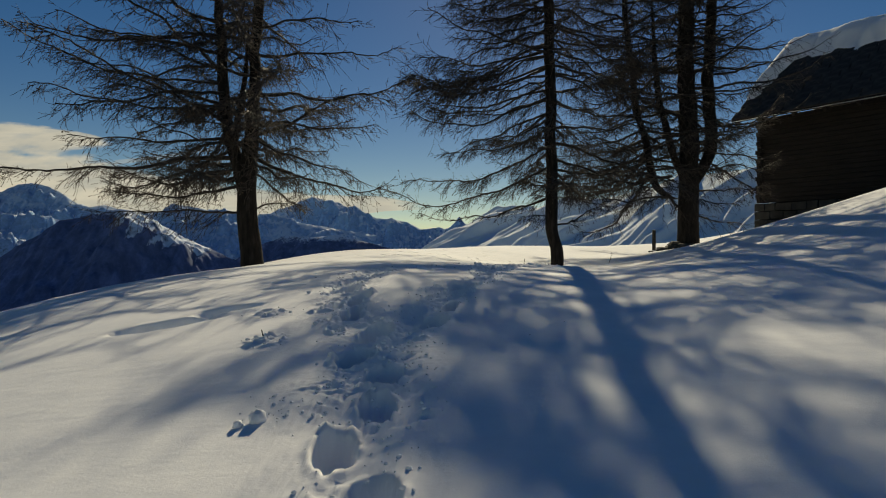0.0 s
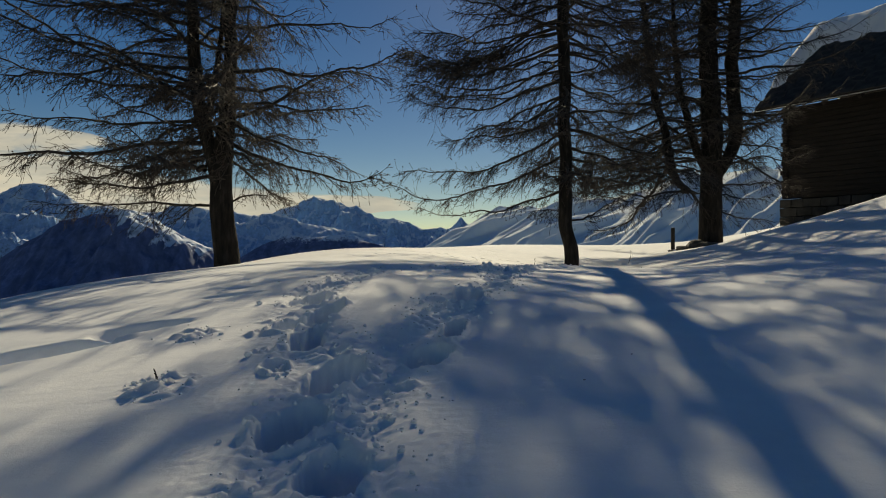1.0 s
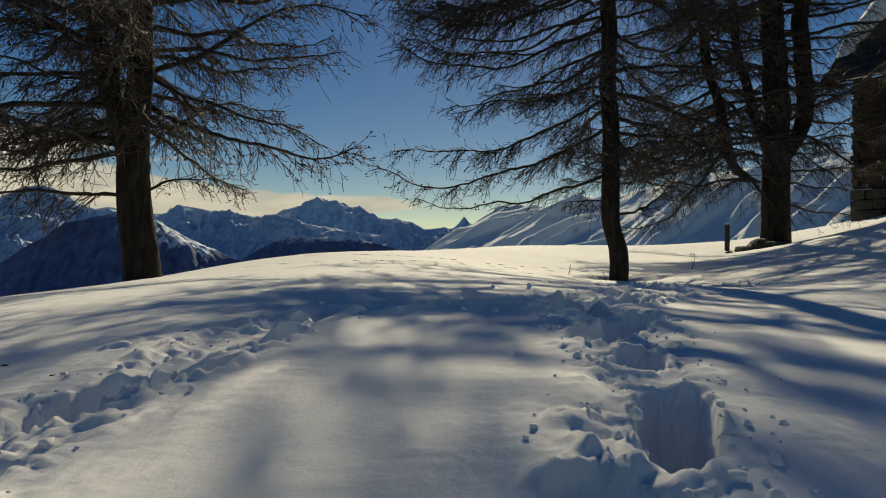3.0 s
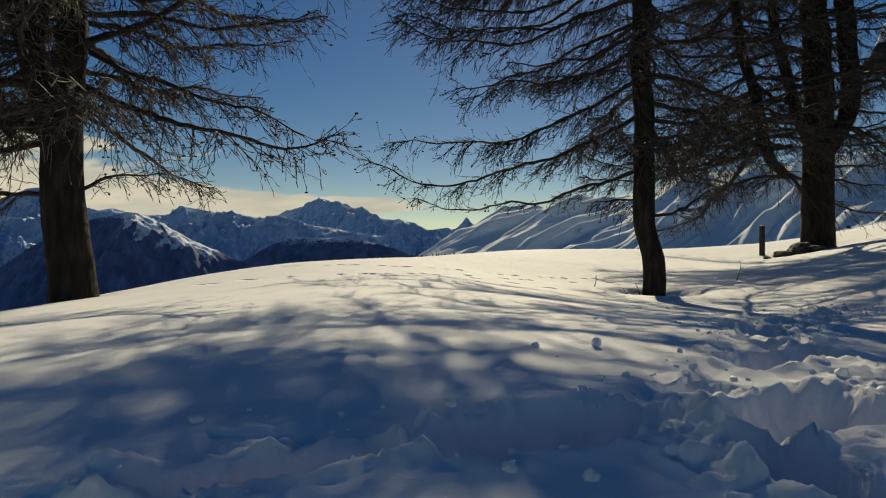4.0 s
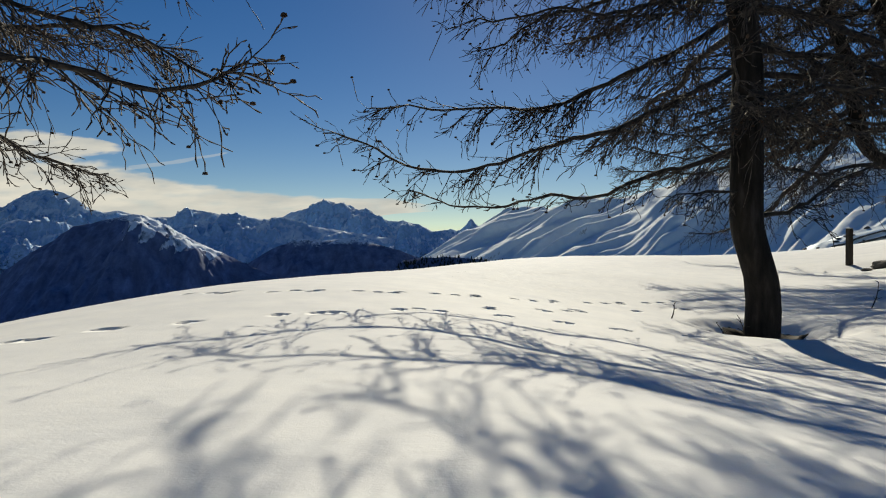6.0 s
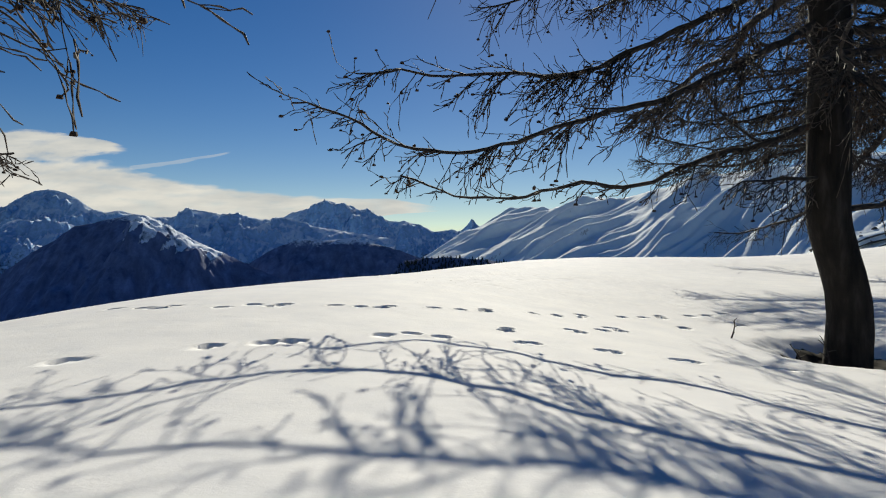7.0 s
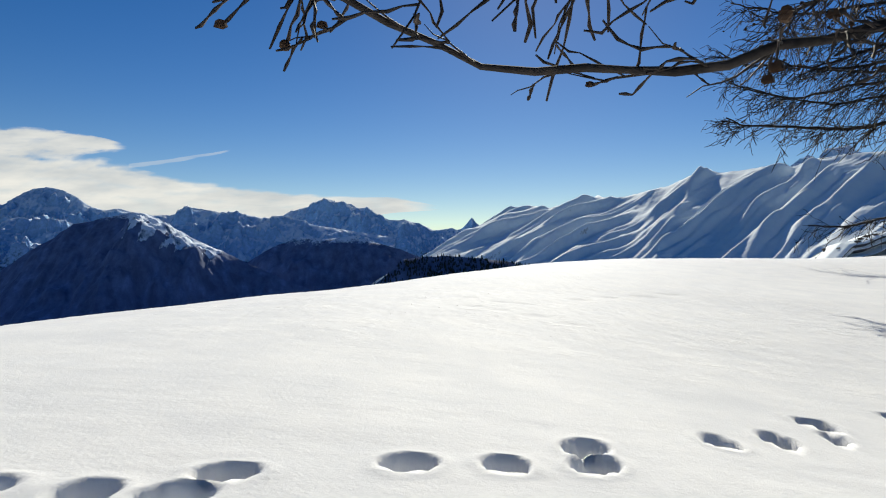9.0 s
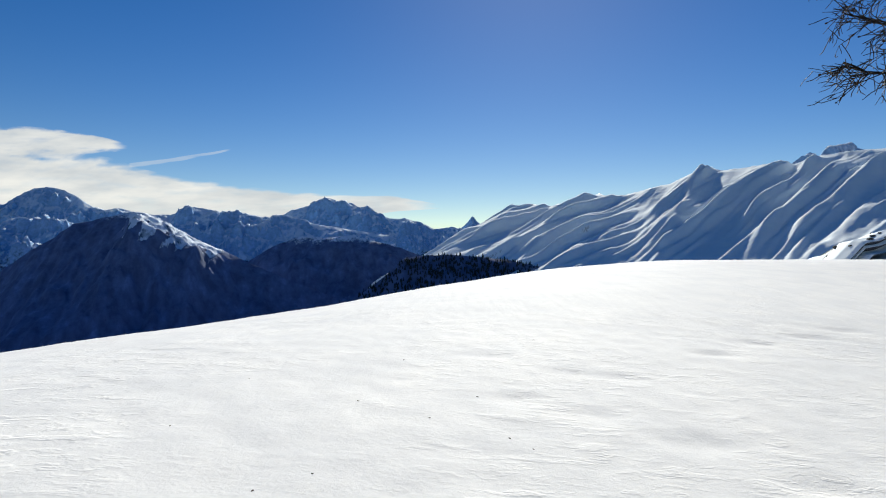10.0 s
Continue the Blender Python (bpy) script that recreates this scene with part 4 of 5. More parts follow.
# middle larch: one stem with a bend at its foot
rng = np.random.default_rng(21)
B = np.array([4.65, 24.3, 0.98])
bend = [(0.0, 0, -0.3), (0.03, 0, 0.0), (0.06, 0, 0.55), (0.03, 0, 0.95), (-0.10, 0, 1.4), (-0.17, 0, 1.75), (-0.17, 0, 2.4), (-0.18, 0, 4.0), (-0.22, 0, 6.0), (-0.3, 0.05, 9.0), (-0.32, 0.1, 15.0), (-0.25, 0.1, 19.5)]
custom = [
    ([(4.60, 24.30, 3.95), (3.7, 24.30, 3.62), (2.9, 24.25, 3.36), (2.2, 24.30, 3.12), (1.55, 24.30, 3.13), (1.0, 24.30, 3.02), (0.4, 24.30, 3.02), (-0.1, 24.3, 3.1), (-0.5, 24.15, 3.2)], 0.040),
    ([(4.58, 24.30, 5.20), (3.9, 24.20, 4.75), (3.3, 24.20, 4.45), (2.6, 24.15, 4.18), (1.85, 24.10, 3.95), (0.85, 24.10, 3.62), (0.2, 24.05, 3.50), (-0.5, 24.0, 3.52), (-1.2, 24.0, 3.88), (-1.7, 24.0, 4.06)], 0.048),
    ([(4.57, 24.35, 5.95), (3.9, 24.40, 5.55), (3.1, 24.45, 5.10), (2.4, 24.50, 4.80), (1.7, 24.50, 4.58), (0.8, 24.50, 4.48), (0.1, 24.45, 4.46), (-0.5, 24.4, 4.50), (-1.0, 24.4, 4.42)], 0.048),
    ([(4.56, 24.30, 7.10), (3.6, 24.60, 6.80), (2.6, 25.00, 6.45), (1.8, 25.20, 6.15), (1.1, 25.40, 5.80), (0.53, 25.5, 5.60)], 0.050),
    ([(4.56, 24.20, 6.50), (3.7, 23.90, 6.10), (2.8, 23.60, 5.70), (2.0, 23.40, 5.45), (1.2, 23.2, 5.35), (0.5, 23.1, 5.4)], 0.050),
    ([(4.56, 24.20, 8.2), (3.5, 24.1, 7.8), (2.4, 24.0, 7.35), (1.4, 23.9, 7.1), (0.6, 23.9, 7.1), (0.0, 23.9, 7.3), (-0.7, 23.9, 7.6)], 0.050),
    ([(4.56, 24.3, 7.6), (3.6, 24.2, 7.3), (2.5, 24.2, 6.9), (1.4, 24.1, 6.6), (0.4, 24.1, 6.5), (-0.4, 24.1, 6.7), (-0.9, 24.1, 7.0)], 0.055),
    ([(4.54, 24.3, 8.9), (3.5, 24.5, 8.6), (2.4, 24.7, 8.2), (1.3, 24.8, 7.9), (0.4, 24.9, 7.9), (-0.2, 25.0, 8.1), (-0.8, 25.0, 8.4)], 0.05),
    ([(4.52, 24.3, 9.6), (3.4, 24.1, 9.3), (2.3, 23.9, 8.9), (1.2, 23.8, 8.7), (0.3, 23.7, 8.8), (-0.5, 23.7, 9.0)], 0.05),
    ([(4.5, 24.3, 10.6), (3.4, 24.4, 10.3), (2.3, 24.5, 10.0), (1.3, 24.6, 9.9), (0.6, 24.7, 10.1)], 0.045),
    ([(4.5, 24.3, 10.1), (3.5, 24.0, 9.9), (2.6, 23.8, 9.6), (1.7, 23.6, 9.5), (0.9, 23.5, 9.7)], 0.05),
    ([(4.5, 24.3, 11.2), (3.6, 24.5, 11.0), (2.7, 24.7, 10.7), (1.8, 24.8, 10.6), (1.0, 24.9, 10.8)], 0.05),
    ([(4.5, 24.3, 11.8), (3.5, 24.2, 11.6), (2.5, 24.1, 11.2), (1.5, 24.0, 10.9), (0.6, 23.9, 10.9)], 0.055),
    ([(4.5, 24.3, 12.4), (3.5, 24.5, 12.2), (2.5, 24.7, 11.8), (1.5, 24.8, 11.5), (0.7, 24.9, 11.6)], 0.055),
    ([(4.5, 24.3, 10.9), (3.5, 23.9, 10.7), (2.5, 23.5, 10.4), (1.6, 23.2, 10.2), (0.9, 23.0, 10.3)], 0.055),
    ([(4.5, 24.3, 9.3), (3.5, 24.8, 9.1), (2.6, 25.2, 8.8), (1.7, 25.5, 8.6), (0.8, 25.7, 8.8)], 0.05),
    ([(4.5, 24.3, 10.4), (5.4, 24.2, 10.2), (6.2, 24.1, 9.9), (7.0, 24.0, 9.8), (7.7, 23.9, 10.0)], 0.05),
    ([(4.5, 24.3, 11.0), (5.3, 24.5, 10.9), (6.1, 24.7, 10.6), (6.9, 24.8, 10.5), (7.5, 24.9, 10.7)], 0.05),
    ([(4.5, 24.3, 11.7), (5.3, 24.0, 11.6), (6.1, 23.8, 11.4), (6.8, 23.6, 11.3), (7.4, 23.5, 11.5)], 0.05),
    ([(4.5, 24.3, 12.5), (5.3, 24.4, 12.4), (6.0, 24.5, 12.2), (6.7, 24.6, 12.1), (7.2, 24.7, 12.3)], 0.045),
    ([(4.56, 24.3, 8.5), (3.5, 23.8, 8.2), (2.4, 23.4, 7.8), (1.4, 23.1, 7.6), (0.5, 22.9, 7.6), (-0.2, 22.8, 7.8), (-0.9, 22.7, 8.0)], 0.05),
    ([(4.56, 24.3, 8.0), (3.5, 24.8, 7.8), (2.4, 25.2, 7.5), (1.4, 25.5, 7.3), (0.5, 25.7, 7.3), (-0.1, 25.8, 7.5), (-0.8, 25.8, 7.8)], 0.05),
    ([(4.60, 24.30, 3.25), (4.2, 24.20, 3.20), (3.7, 24.10, 3.17), (3.2, 24.05, 3.08)], 0.030),
    ([(4.72, 24.30, 2.85), (5.2, 24.30, 2.95), (5.7, 24.40, 3.25), (6.1, 24.45, 3.45), (6.5, 24.5, 3.62)], 0.038),
    ([(4.62, 24.2, 4.4), (4.2, 23.5, 4.25), (3.7, 22.8, 4.15), (3.3, 22.1, 4.2), (3.0, 21.5, 4.45)], 0.045),
    ([(4.70, 24.2, 4.9), (5.4, 23.6, 4.7), (6.1, 23.0, 4.6), (6.8, 22.5, 4.75), (7.4, 22.1, 5.0)], 0.045),
]
limbs_b = [([np.array(p) - B for p in line], r, *((1.1, 0.5) if k == 0 else (2.5, 1.15) if k in (11, 12, 13, 14) else (1.4, 1.0) if k in (3, 4) else (1.25, 0.7) if k == 1 else (1.45, 0.85) if k == 2 else (1.3, 0.9) if k > 22 else (1.7, 1.0) if line[-1][0] > 6 else (1.3, 1.25) if line[-1][0] < -0.15 and line[-1][2] > 7.7 else (1.0, 0.9) if line[-1][0] < -0.3 else (1.5, 1.1))) for k, (line, r) in enumerate(custom)]
limbs_b += crown(rng, lambda z: (-0.18 - 0.012 * z, 0), 3.3, 15.6, 62, lambda t: 5.3 * (1 - t) ** 0.42 + 0.4, -0.35, 0.18, 0.055,
                 lambda turn, z: z < 4.6 and 2.0 < turn < 4.2)
limbs_b += crown(rng, lambda z: (-0.3, 0.05), 11.0, 15.6, 14, lambda t: 3.8 * (1 - t) ** 0.5 + 0.4, -0.3, 0.2, 0.05)
limbs_b += crown(rng, lambda z: (-0.3, 0.08), 13.5, 19.2, 26, lambda t: 3.0 * (1 - t) ** 0.7 + 0.5, -0.25, 0.2, 0.06)
limbs_b += [(line, r, 1.8, 1.1) for line, r in crown(rng, lambda z: (-0.3, 0.08), 11.2, 14.5, 26, lambda t: 2.8 - 0.8 * t, -0.25, 0.15, 0.06)]
for k in range(9):
    tip = np.array([rng.uniform(-0.3, 1.0), 24.3 + rng.uniform(-1.8, 1.8), rng.uniform(7.9, 9.0)]) if k < 4 else np.array([rng.uniform(7.0, 8.2), 24.3 + rng.uniform(-1.6, 1.6), rng.uniform(7.8, 9.8)])
    root = np.array([4.55, 24.3, tip[2] + rng.uniform(0.5, 1.0)])
    middle = (root + tip) / 2 + np.array([0, 0, -0.25])
    limbs_b.append(([root - B, (root * 0.7 + tip * 0.3) - B, middle - B, (root * 0.2 + tip * 0.8) - np.array([0, 0, 0.25]) - B, tip - B], 0.05, 1.4, 1.25))
larch(B, "bare old larch with a crooked foot and drooping limbs", [(bend, (0.24, 0.23, 0.21, 0.20, 0.19, 0.175, 0.15, 0.11, 0.03), 0.25)], limbs_b, rng, 0.080, 1.25, 5.2, 0.17, 295, 0.0055, bare_under=(-6.4, -2.2, 1.90))

# valley-side larch: two stems from one foot
rng = np.random.default_rng(33)
A = np.array([-5.66, 20.5, 1.18])
stem_1 = [(0.06, 0, -0.4), (0.0, 0, 0.1), (-0.06, 0, 0.7), (-0.14, 0, 1.3), (-0.19, 0, 2.0), (-0.19, 0, 2.8), (-0.13, 0, 3.5), (-0.05, 0, 4.3), (-0.01, 0, 5.2), (0.05, 0, 6.5), (0.1, 0, 9.5), (0.05, 0, 13.0)]
stem_2 = [(-0.18, 0.02, 1.4), (-0.28, 0.02, 2.4), (-0.42, 0.02, 3.1), (-0.62, 0, 3.8), (-0.82, 0, 4.6), (-0.92, 0, 5.4), (-1.0, 0, 6.5), (-1.1, 0, 8.5), (-1.1, 0, 11.0)]
stem_3 = [(-0.62, 0, 3.7), (-0.55, 0.05, 4.5), (-0.42, 0.1, 5.3), (-0.3, 0.2, 6.5), (-0.25, 0.3, 8.2)]
custom = [
    ([(-5.7, 20.9, 4.75), (-5.0, 20.7, 4.40), (-4.3, 20.5, 4.15), (-3.6, 20.3, 4.0), (-2.8, 20.1, 3.75), (-2.1, 20.0, 3.6), (-1.5, 19.95, 3.78)], 0.062),
    ([(-5.7, 20.9, 5.35), (-5.0, 20.8, 5.0), (-4.2, 20.8, 4.7), (-3.4, 20.9, 4.45), (-2.7, 20.9, 4.3), (-2.2, 20.9, 3.95)], 0.05),
    ([(-5.7, 20.95, 5.5), (-4.9, 20.9, 5.75), (-4.1, 20.9, 6.15), (-3.4, 20.9, 6.6), (-2.6, 21.0, 6.85), (-1.9, 21.1, 6.85), (-1.4, 21.2, 6.75)], 0.06),
    ([(-5.75, 21.0, 4.3), (-5.4, 21.8, 3.95), (-5.1, 22.6, 3.6), (-4.8, 23.2, 3.4), (-4.55, 23.65, 3.4)], 0.045),
    ([(-6.05, 20.9, 3.0), (-6.8, 20.6, 3.0), (-7.7, 20.4, 3.05), (-8.8, 20.2, 2.95), (-9.7, 20.0, 2.95), (-10.4, 19.9, 3.0)], 0.04),
    ([(-6.05, 20.9, 3.9), (-6.9, 20.5, 3.65), (-7.8, 20.3, 3.45), (-8.8, 20.1, 3.5), (-9.8, 19.9, 3.6)], 0.055),
    ([(-6.1, 20.9, 4.5), (-7.0, 21.0, 4.2), (-8.0, 21.1, 4.0), (-9.0, 21.2, 4.0), (-9.9, 21.2, 4.3), (-10.6, 21.2, 4.7)], 0.06),
    ([(-5.75, 20.9, 3.1), (-5.3, 20.85, 3.3), (-4.8, 20.8, 3.3), (-4.4, 20.8, 3.35)], 0.03),
]
limbs_a = [([np.array(p) - A for p in line], r, 1.0, 1.0) for line, r in custom]
limbs_a += crown(rng, lambda z: (0.0, 0), 3.2, 12.8, 58, lambda t: 5.6 * (1 - t) ** 0.45 + 0.5, -0.22, 0.25, 0.055, lambda turn, z: z < 4.5 and (turn < 0.9 or turn > 5.4))
limbs_a += crown(rng, lambda z: (-0.42 - 0.075 * z, 0), 2.6, 10.8, 66, lambda t: 6.3 * (1 - t) ** 0.45 + 0.5, -0.18, 0.28, 0.055, lambda turn, z: turn < 0.9 or turn > 5.4)
larch(A, "bare larch with two stems rising from one foot", [(stem_1, (0.36, 0.315, 0.26, 0.185, 0.165, 0.14, 0.11, 0.03), 0.16), (stem_2, (0.22, 0.215, 0.185, 0.165, 0.14, 0.11, 0.03), 0), (stem_3, (0.12, 0.10, 0.06, 0.02), 0)],
      limbs_a, rng, 0.096, 1.4, 6.0, 0.16, 140, 0.0064)

# old larch by the barn: thick bole that forks into several leaders
rng = np.random.default_rng(47)
C = np.array([12.68, 31.5, 1.75])
bole = [(0, 0, -0.4), (0, 0, 0.0), (-0.02, 0, 1.5), (0.0, 0, 3.2), (0.0, 0, 4.5), (-0.05, 0, 7.0), (-0.2, 0, 10.0), (-0.05, 0, 19.0)]
right = [(0.15, 0, 3.4), (0.6, 0, 4.1), (1.05, 0.05, 5.0), (1.15, 0.1, 6.2), (1.0, 0.1, 8.5), (1.3, 0.1, 17.0)]
left = [(-0.25, 0, 2.7), (-0.9, -0.1, 2.75), (-1.6, -0.15, 3.2), (-1.95, -0.2, 4.1), (-2.2, -0.2, 5.4), (-2.75, -0.2, 7.5), (-3.3, -0.2, 12.0), (-3.4, -0.2, 16.0)]
inner = [(-0.2, -0.1, 3.6), (-0.8, -0.3, 4.6), (-1.25, -0.4, 6.0), (-1.75, -0.4, 8.2), (-2.1, -0.4, 12.5)]
custom = [
    ([(11.9, 31.6, 5.6), (10.6, 32.3, 5.3), (9.2, 33.0, 5.0), (7.8, 33.6, 4.75), (6.7, 34.1, 4.6), (6.0, 34.3, 4.65), (5.5, 34.4, 4.9)], 0.08),
    ([(10.6, 32.3, 5.3), (9.2, 32.6, 5.3), (8.0, 33.2, 5.2), (7.0, 33.9, 5.2), (6.2, 34.3, 5.3), (5.6, 34.5, 5.6)], 0.05),
    ([(10.8, 32.4, 6.5), (9.4, 32.9, 6.2), (8.1, 33.5, 5.9), (7.0, 34.1, 5.8), (6.1, 34.5, 5.9), (5.5, 34.7, 6.3)], 0.05),
    ([(10.9, 32.4, 7.5), (9.5, 33.4, 7.0), (8.2, 34.1, 6.6), (7.1, 34.6, 6.4), (6.4, 34.9, 6.6)], 0.05),
    ([(12.0, 31.6, 6.6), (10.8, 32.4, 6.5), (9.4, 33.2, 6.3), (8.0, 33.8, 6.1), (6.9, 34.2, 6.0), (6.0, 34.5, 6.3)], 0.07),
    ([(12.2, 31.6, 7.6), (10.9, 32.4, 7.5), (9.4, 33.2, 7.2), (7.9, 33.9, 6.9), (6.7, 34.4, 6.9), (5.7, 34.6, 7.2)], 0.07),
    ([(12.2, 31.6, 8.8), (11.0, 32.2, 8.7), (9.6, 32.9, 8.4), (8.2, 33.6, 8.1), (6.9, 34.0, 8.0), (6.0, 34.2, 8.2)], 0.07),
    ([(12.0, 31.6, 6.0), (10.8, 31.9, 5.9), (9.4, 32.5, 5.6), (8.0, 33.2, 5.3), (6.8, 33.8, 5.3), (5.8, 34.2, 5.6)], 0.07),
    ([(11.6, 31.4, 4.5), (10.6, 31.0, 4.45), (9.4, 30.6, 4.3), (8.3, 30.3, 4.3), (7.4, 30.1, 4.6)], 0.07),
    ([(12.7, 31.5, 4.9), (13.5, 31.3, 4.85), (14.4, 31.0, 4.95), (15.3, 30.8, 4.85), (16.2, 30.7, 5.1)], 0.05),
    ([(12.9, 31.5, 5.8), (13.9, 31.4, 5.9), (14.9, 31.2, 6.1), (16.0, 31.0, 6.0), (17.0, 30.9, 6.4)], 0.055),
    ([(13.2, 31.5, 6.8), (14.2, 31.3, 7.3), (15.2, 31.0, 7.9), (16.2, 30.8, 8.7), (17.0, 30.7, 9.5)], 0.07),
    ([(12.6, 31.4, 4.4), (13.4, 31.0, 4.3), (14.2, 30.7, 4.2), (15.0, 30.5, 4.3)], 0.045),
]
limbs_c = [([np.array(p) - C for p in line], r, *((2.2, 1.1) if line[-1][0] < 7 else (2.0, 1.0))) for line, r in custom]
limbs_c += [(line, r, 1.3, 1.05) for line, r in crown(rng, lambda z: (-0.05, 0), 4.8, 18.8, 56, lambda t: 5.8 * (1 - t) ** 0.5 + 0.6, -0.1, 0.3, 0.075)]
limbs_c += crown(rng, lambda z: (1.1, 0.1), 5.0, 16.6, 40, lambda t: 5.0 * (1 - t) ** 0.5 + 0.5, -0.1, 0.35, 0.06)
limbs_c += [(line, r, 1.5, 1.1) for line, r in crown(rng, lambda z: (-1.6 - 0.14 * z, -0.2), 3.6, 11.8, 60, lambda t: 5.6 * (1 - t) ** 0.5 + 0.5, -0.2, 0.25, 0.07)]
limbs_c += [(line, r, 2.2, 1.0) for line, r in crown(rng, lambda z: (-2.6 - 0.05 * z, -0.2), 8.0, 15.5, 46, lambda t: 5.6 * (1 - t) ** 0.35 + 0.5, -0.15, 0.25, 0.06)]
limbs_c += crown(rng, lambda z: (0.2, 0), 9.0, 18.6, 60, lambda t: 4.6 * (1 - t) ** 0.5 + 0.5, -0.15, 0.25, 0.06)
larch(C, "huge old bare larch forking into several leaders", [(bole, (0.54, 0.48, 0.45, 0.40, 0.36, 0.28, 0.05), 0.22), (right, (0.30, 0.30, 0.28, 0.22, 0.04), 0), (left, (0.20, 0.185, 0.165, 0.14, 0.10, 0.04), 0),
      (inner, (0.20, 0.17, 0.13, 0.04), 0)], limbs_c, rng, 0.11, 0.9, 0.0, 0.03, 0, 0.0066)


# ---- barn: timber on a stone foot, thick snow on its roof ----
def chunky(bm, cx, cy, cz, sx, sy, sz, wear=0.0, bevel=0.0, seed=0):
    """Adds a worn box to bm."""
    made = bmesh.ops.create_cube(bm, size=1.0)["verts"]
    r = random.Random(seed)
    for v in made:
        v.co = Vector((cx + v.co.x * sx + r.uniform(-wear, wear), cy + v.co.y * sy + r.uniform(-wear, wear), cz + v.co.z * sz + r.uniform(-wear, wear)))
    if bevel:
        edges = list({e for v in made for e in v.link_edges})
        bmesh.ops.bevel(bm, geom=edges, offset=bevel, segments=2, affect="EDGES", profile=0.6)


def barn():
    """Local axes: x along the eaves, y into the house, z up from the eaves line's ground."""
    root = thing("barn", (16.6, 35.2, 0), "dark timber barn on a stone foot, deep snow on its roof", "barn")
    root.rotation_euler = (0, 0, math.atan2(-0.85, 0.53))
    over_x, over_y, long, deep, eave, foot, pitch = 0.9, 1.1, 11.0, 9.0, 9.05, 4.55, radians(40)
    for k in range(19):
        z = foot + 0.12 + k * 0.245
        bm = bmesh.new()
        chunky(bm, over_x + long / 2 + 0.03 * math.sin(k * 2.1), over_y + 0.12, z, long + (0.35 if k % 2 else 0.2), 0.22, 0.232, 0.008, 0.035, k)
        part("log", bm, TIMBER, root)
        bm = bmesh.new()
        chunky(bm, over_x + 0.11, over_y + deep / 2, z + 0.1, 0.22, deep + (0.2 if k % 2 else 0.35), 0.232, 0.008, 0.035, 90 + k)
        part("log", bm, TIMBER, root)
    bm = bmesh.new()
    for x, wide in ((over_x + long, 0.2),):
        chunky(bm, x - 0.1, over_y + deep / 2, (foot + eave) / 2, wide, deep - 0.5, eave - foot)
    chunky(bm, over_x + long / 2, over_y + deep - 0.1, (foot + eave) / 2, long - 0.3, 0.2, eave - foot)
    part("back_wall", bm, TIMBER, root)
    r = random.Random(4)
    for row in range(8):
        z, x = 1.15 + row * 0.45, over_x - 0.12
        while x < over_x + long + 0.1:
            wide = r.uniform(0.45, 0.9)
            bm = bmesh.new()
            chunky(bm, x + wide / 2, over_y + 0.08 + r.uniform(-0.02, 0.02), z, wide - 0.03, 0.5, 0.42, 0.02, 0.04, int(x * 100) + row)
            part("stone", bm, STONE, root)
            x += wide
        y = over_y + 0.35
        while y < over_y + deep:
            wide = r.uniform(0.45, 0.9)
            bm = bmesh.new()
            chunky(bm, over_x + 0.06, y + wide / 2, z, 0.5, wide - 0.03, 0.42, 0.02, 0.04, int(y * 100) + row + 500)
            part("stone", bm, STONE, root)
            y += wide
    # roof: boards, rafters, snow
    half = deep / 2 + over_y
    rise = half * math.tan(pitch)
    slant = half / math.cos(pitch)
    bm = bmesh.new()
    for k in (0, 1):
        made = bmesh.ops.create_cube(bm, size=1.0)["verts"]
        for v in made:
            x, y, z = v.co.x * (long + 2 * over_x), v.co.y * slant, v.co.z * 0.14
            c, s = math.cos(pitch), math.sin(pitch)
            yy, zz = y * c - z * s, y * s + z * c
            v.co = Vector((x + over_x + long / 2, (half / 2 + yy) if k == 0 else (2 * half - half / 2 - yy), eave + rise / 2 + zz))
    roof = part("roof", bm, TIMBER, root, "dark board roof")
    # stone slabs in overlapping rows on the slope over the front wall
    wide, tall = 0.92, 0.62
    shape = bmesh.new()
    chunky(shape, 0, 0, 0, wide - 0.03, tall + 0.14, 0.05, 0.01, 0.012, 7)
    slab = bpy.data.meshes.new("slab")
    shape.to_mesh(slab)
    shape.free()
    slab.materials.append(SLATE)
    rows_ = int(slant / tall)
    for i in range(rows_):
        for j in range(int((long + 2 * over_x) / wide)):
            d = (i + 0.5) * tall
            ob = child("slab", slab, roof)
            x = (j + 0.5 + 0.5 * (i % 2) * 0.6) * wide + r.uniform(-0.03, 0.03)
            ob.matrix_basis = Matrix.Translation((x, d * math.cos(pitch) - 0.06, eave + d * math.sin(pitch) + 0.13 + r.uniform(0, 0.02))) @ Matrix.Rotation(pitch + 0.06, 4, "X") @ Matrix.Rotation(r.uniform(-0.03, 0.03), 4, "Z")
    for k in range(9):
        bm = bmesh.new()
        x = 0.25 + k * (long + 2 * over_x - 0.5) / 8
        chunky(bm, 0, 0, 0, 0.16, slant - 0.1, 0.18, 0.005, 0.015, k)
        bmesh.ops.transform(bm, matrix=Matrix.Translation((x, half / 2, eave + rise / 2 - 0.20)) @ Matrix.Rotation(pitch, 4, "X"), verts=bm.verts)
        part("rafter", bm, TIMBER, roof)
    # old snow clings in a rounded pillow along the verge and over the ridge
    w = long + 2 * over_x
    u, q = np.meshgrid(np.linspace(-0.15, w + 0.12, 90), np.linspace(-0.15, 2 * half + 0.15, 110))
    base = eave + 0.10 + np.maximum(0, (half - np.abs(q - half)) * math.tan(pitch))
    ragged = 0.5 * fractal(u * 0.8, q * 0.8, 4, 5)
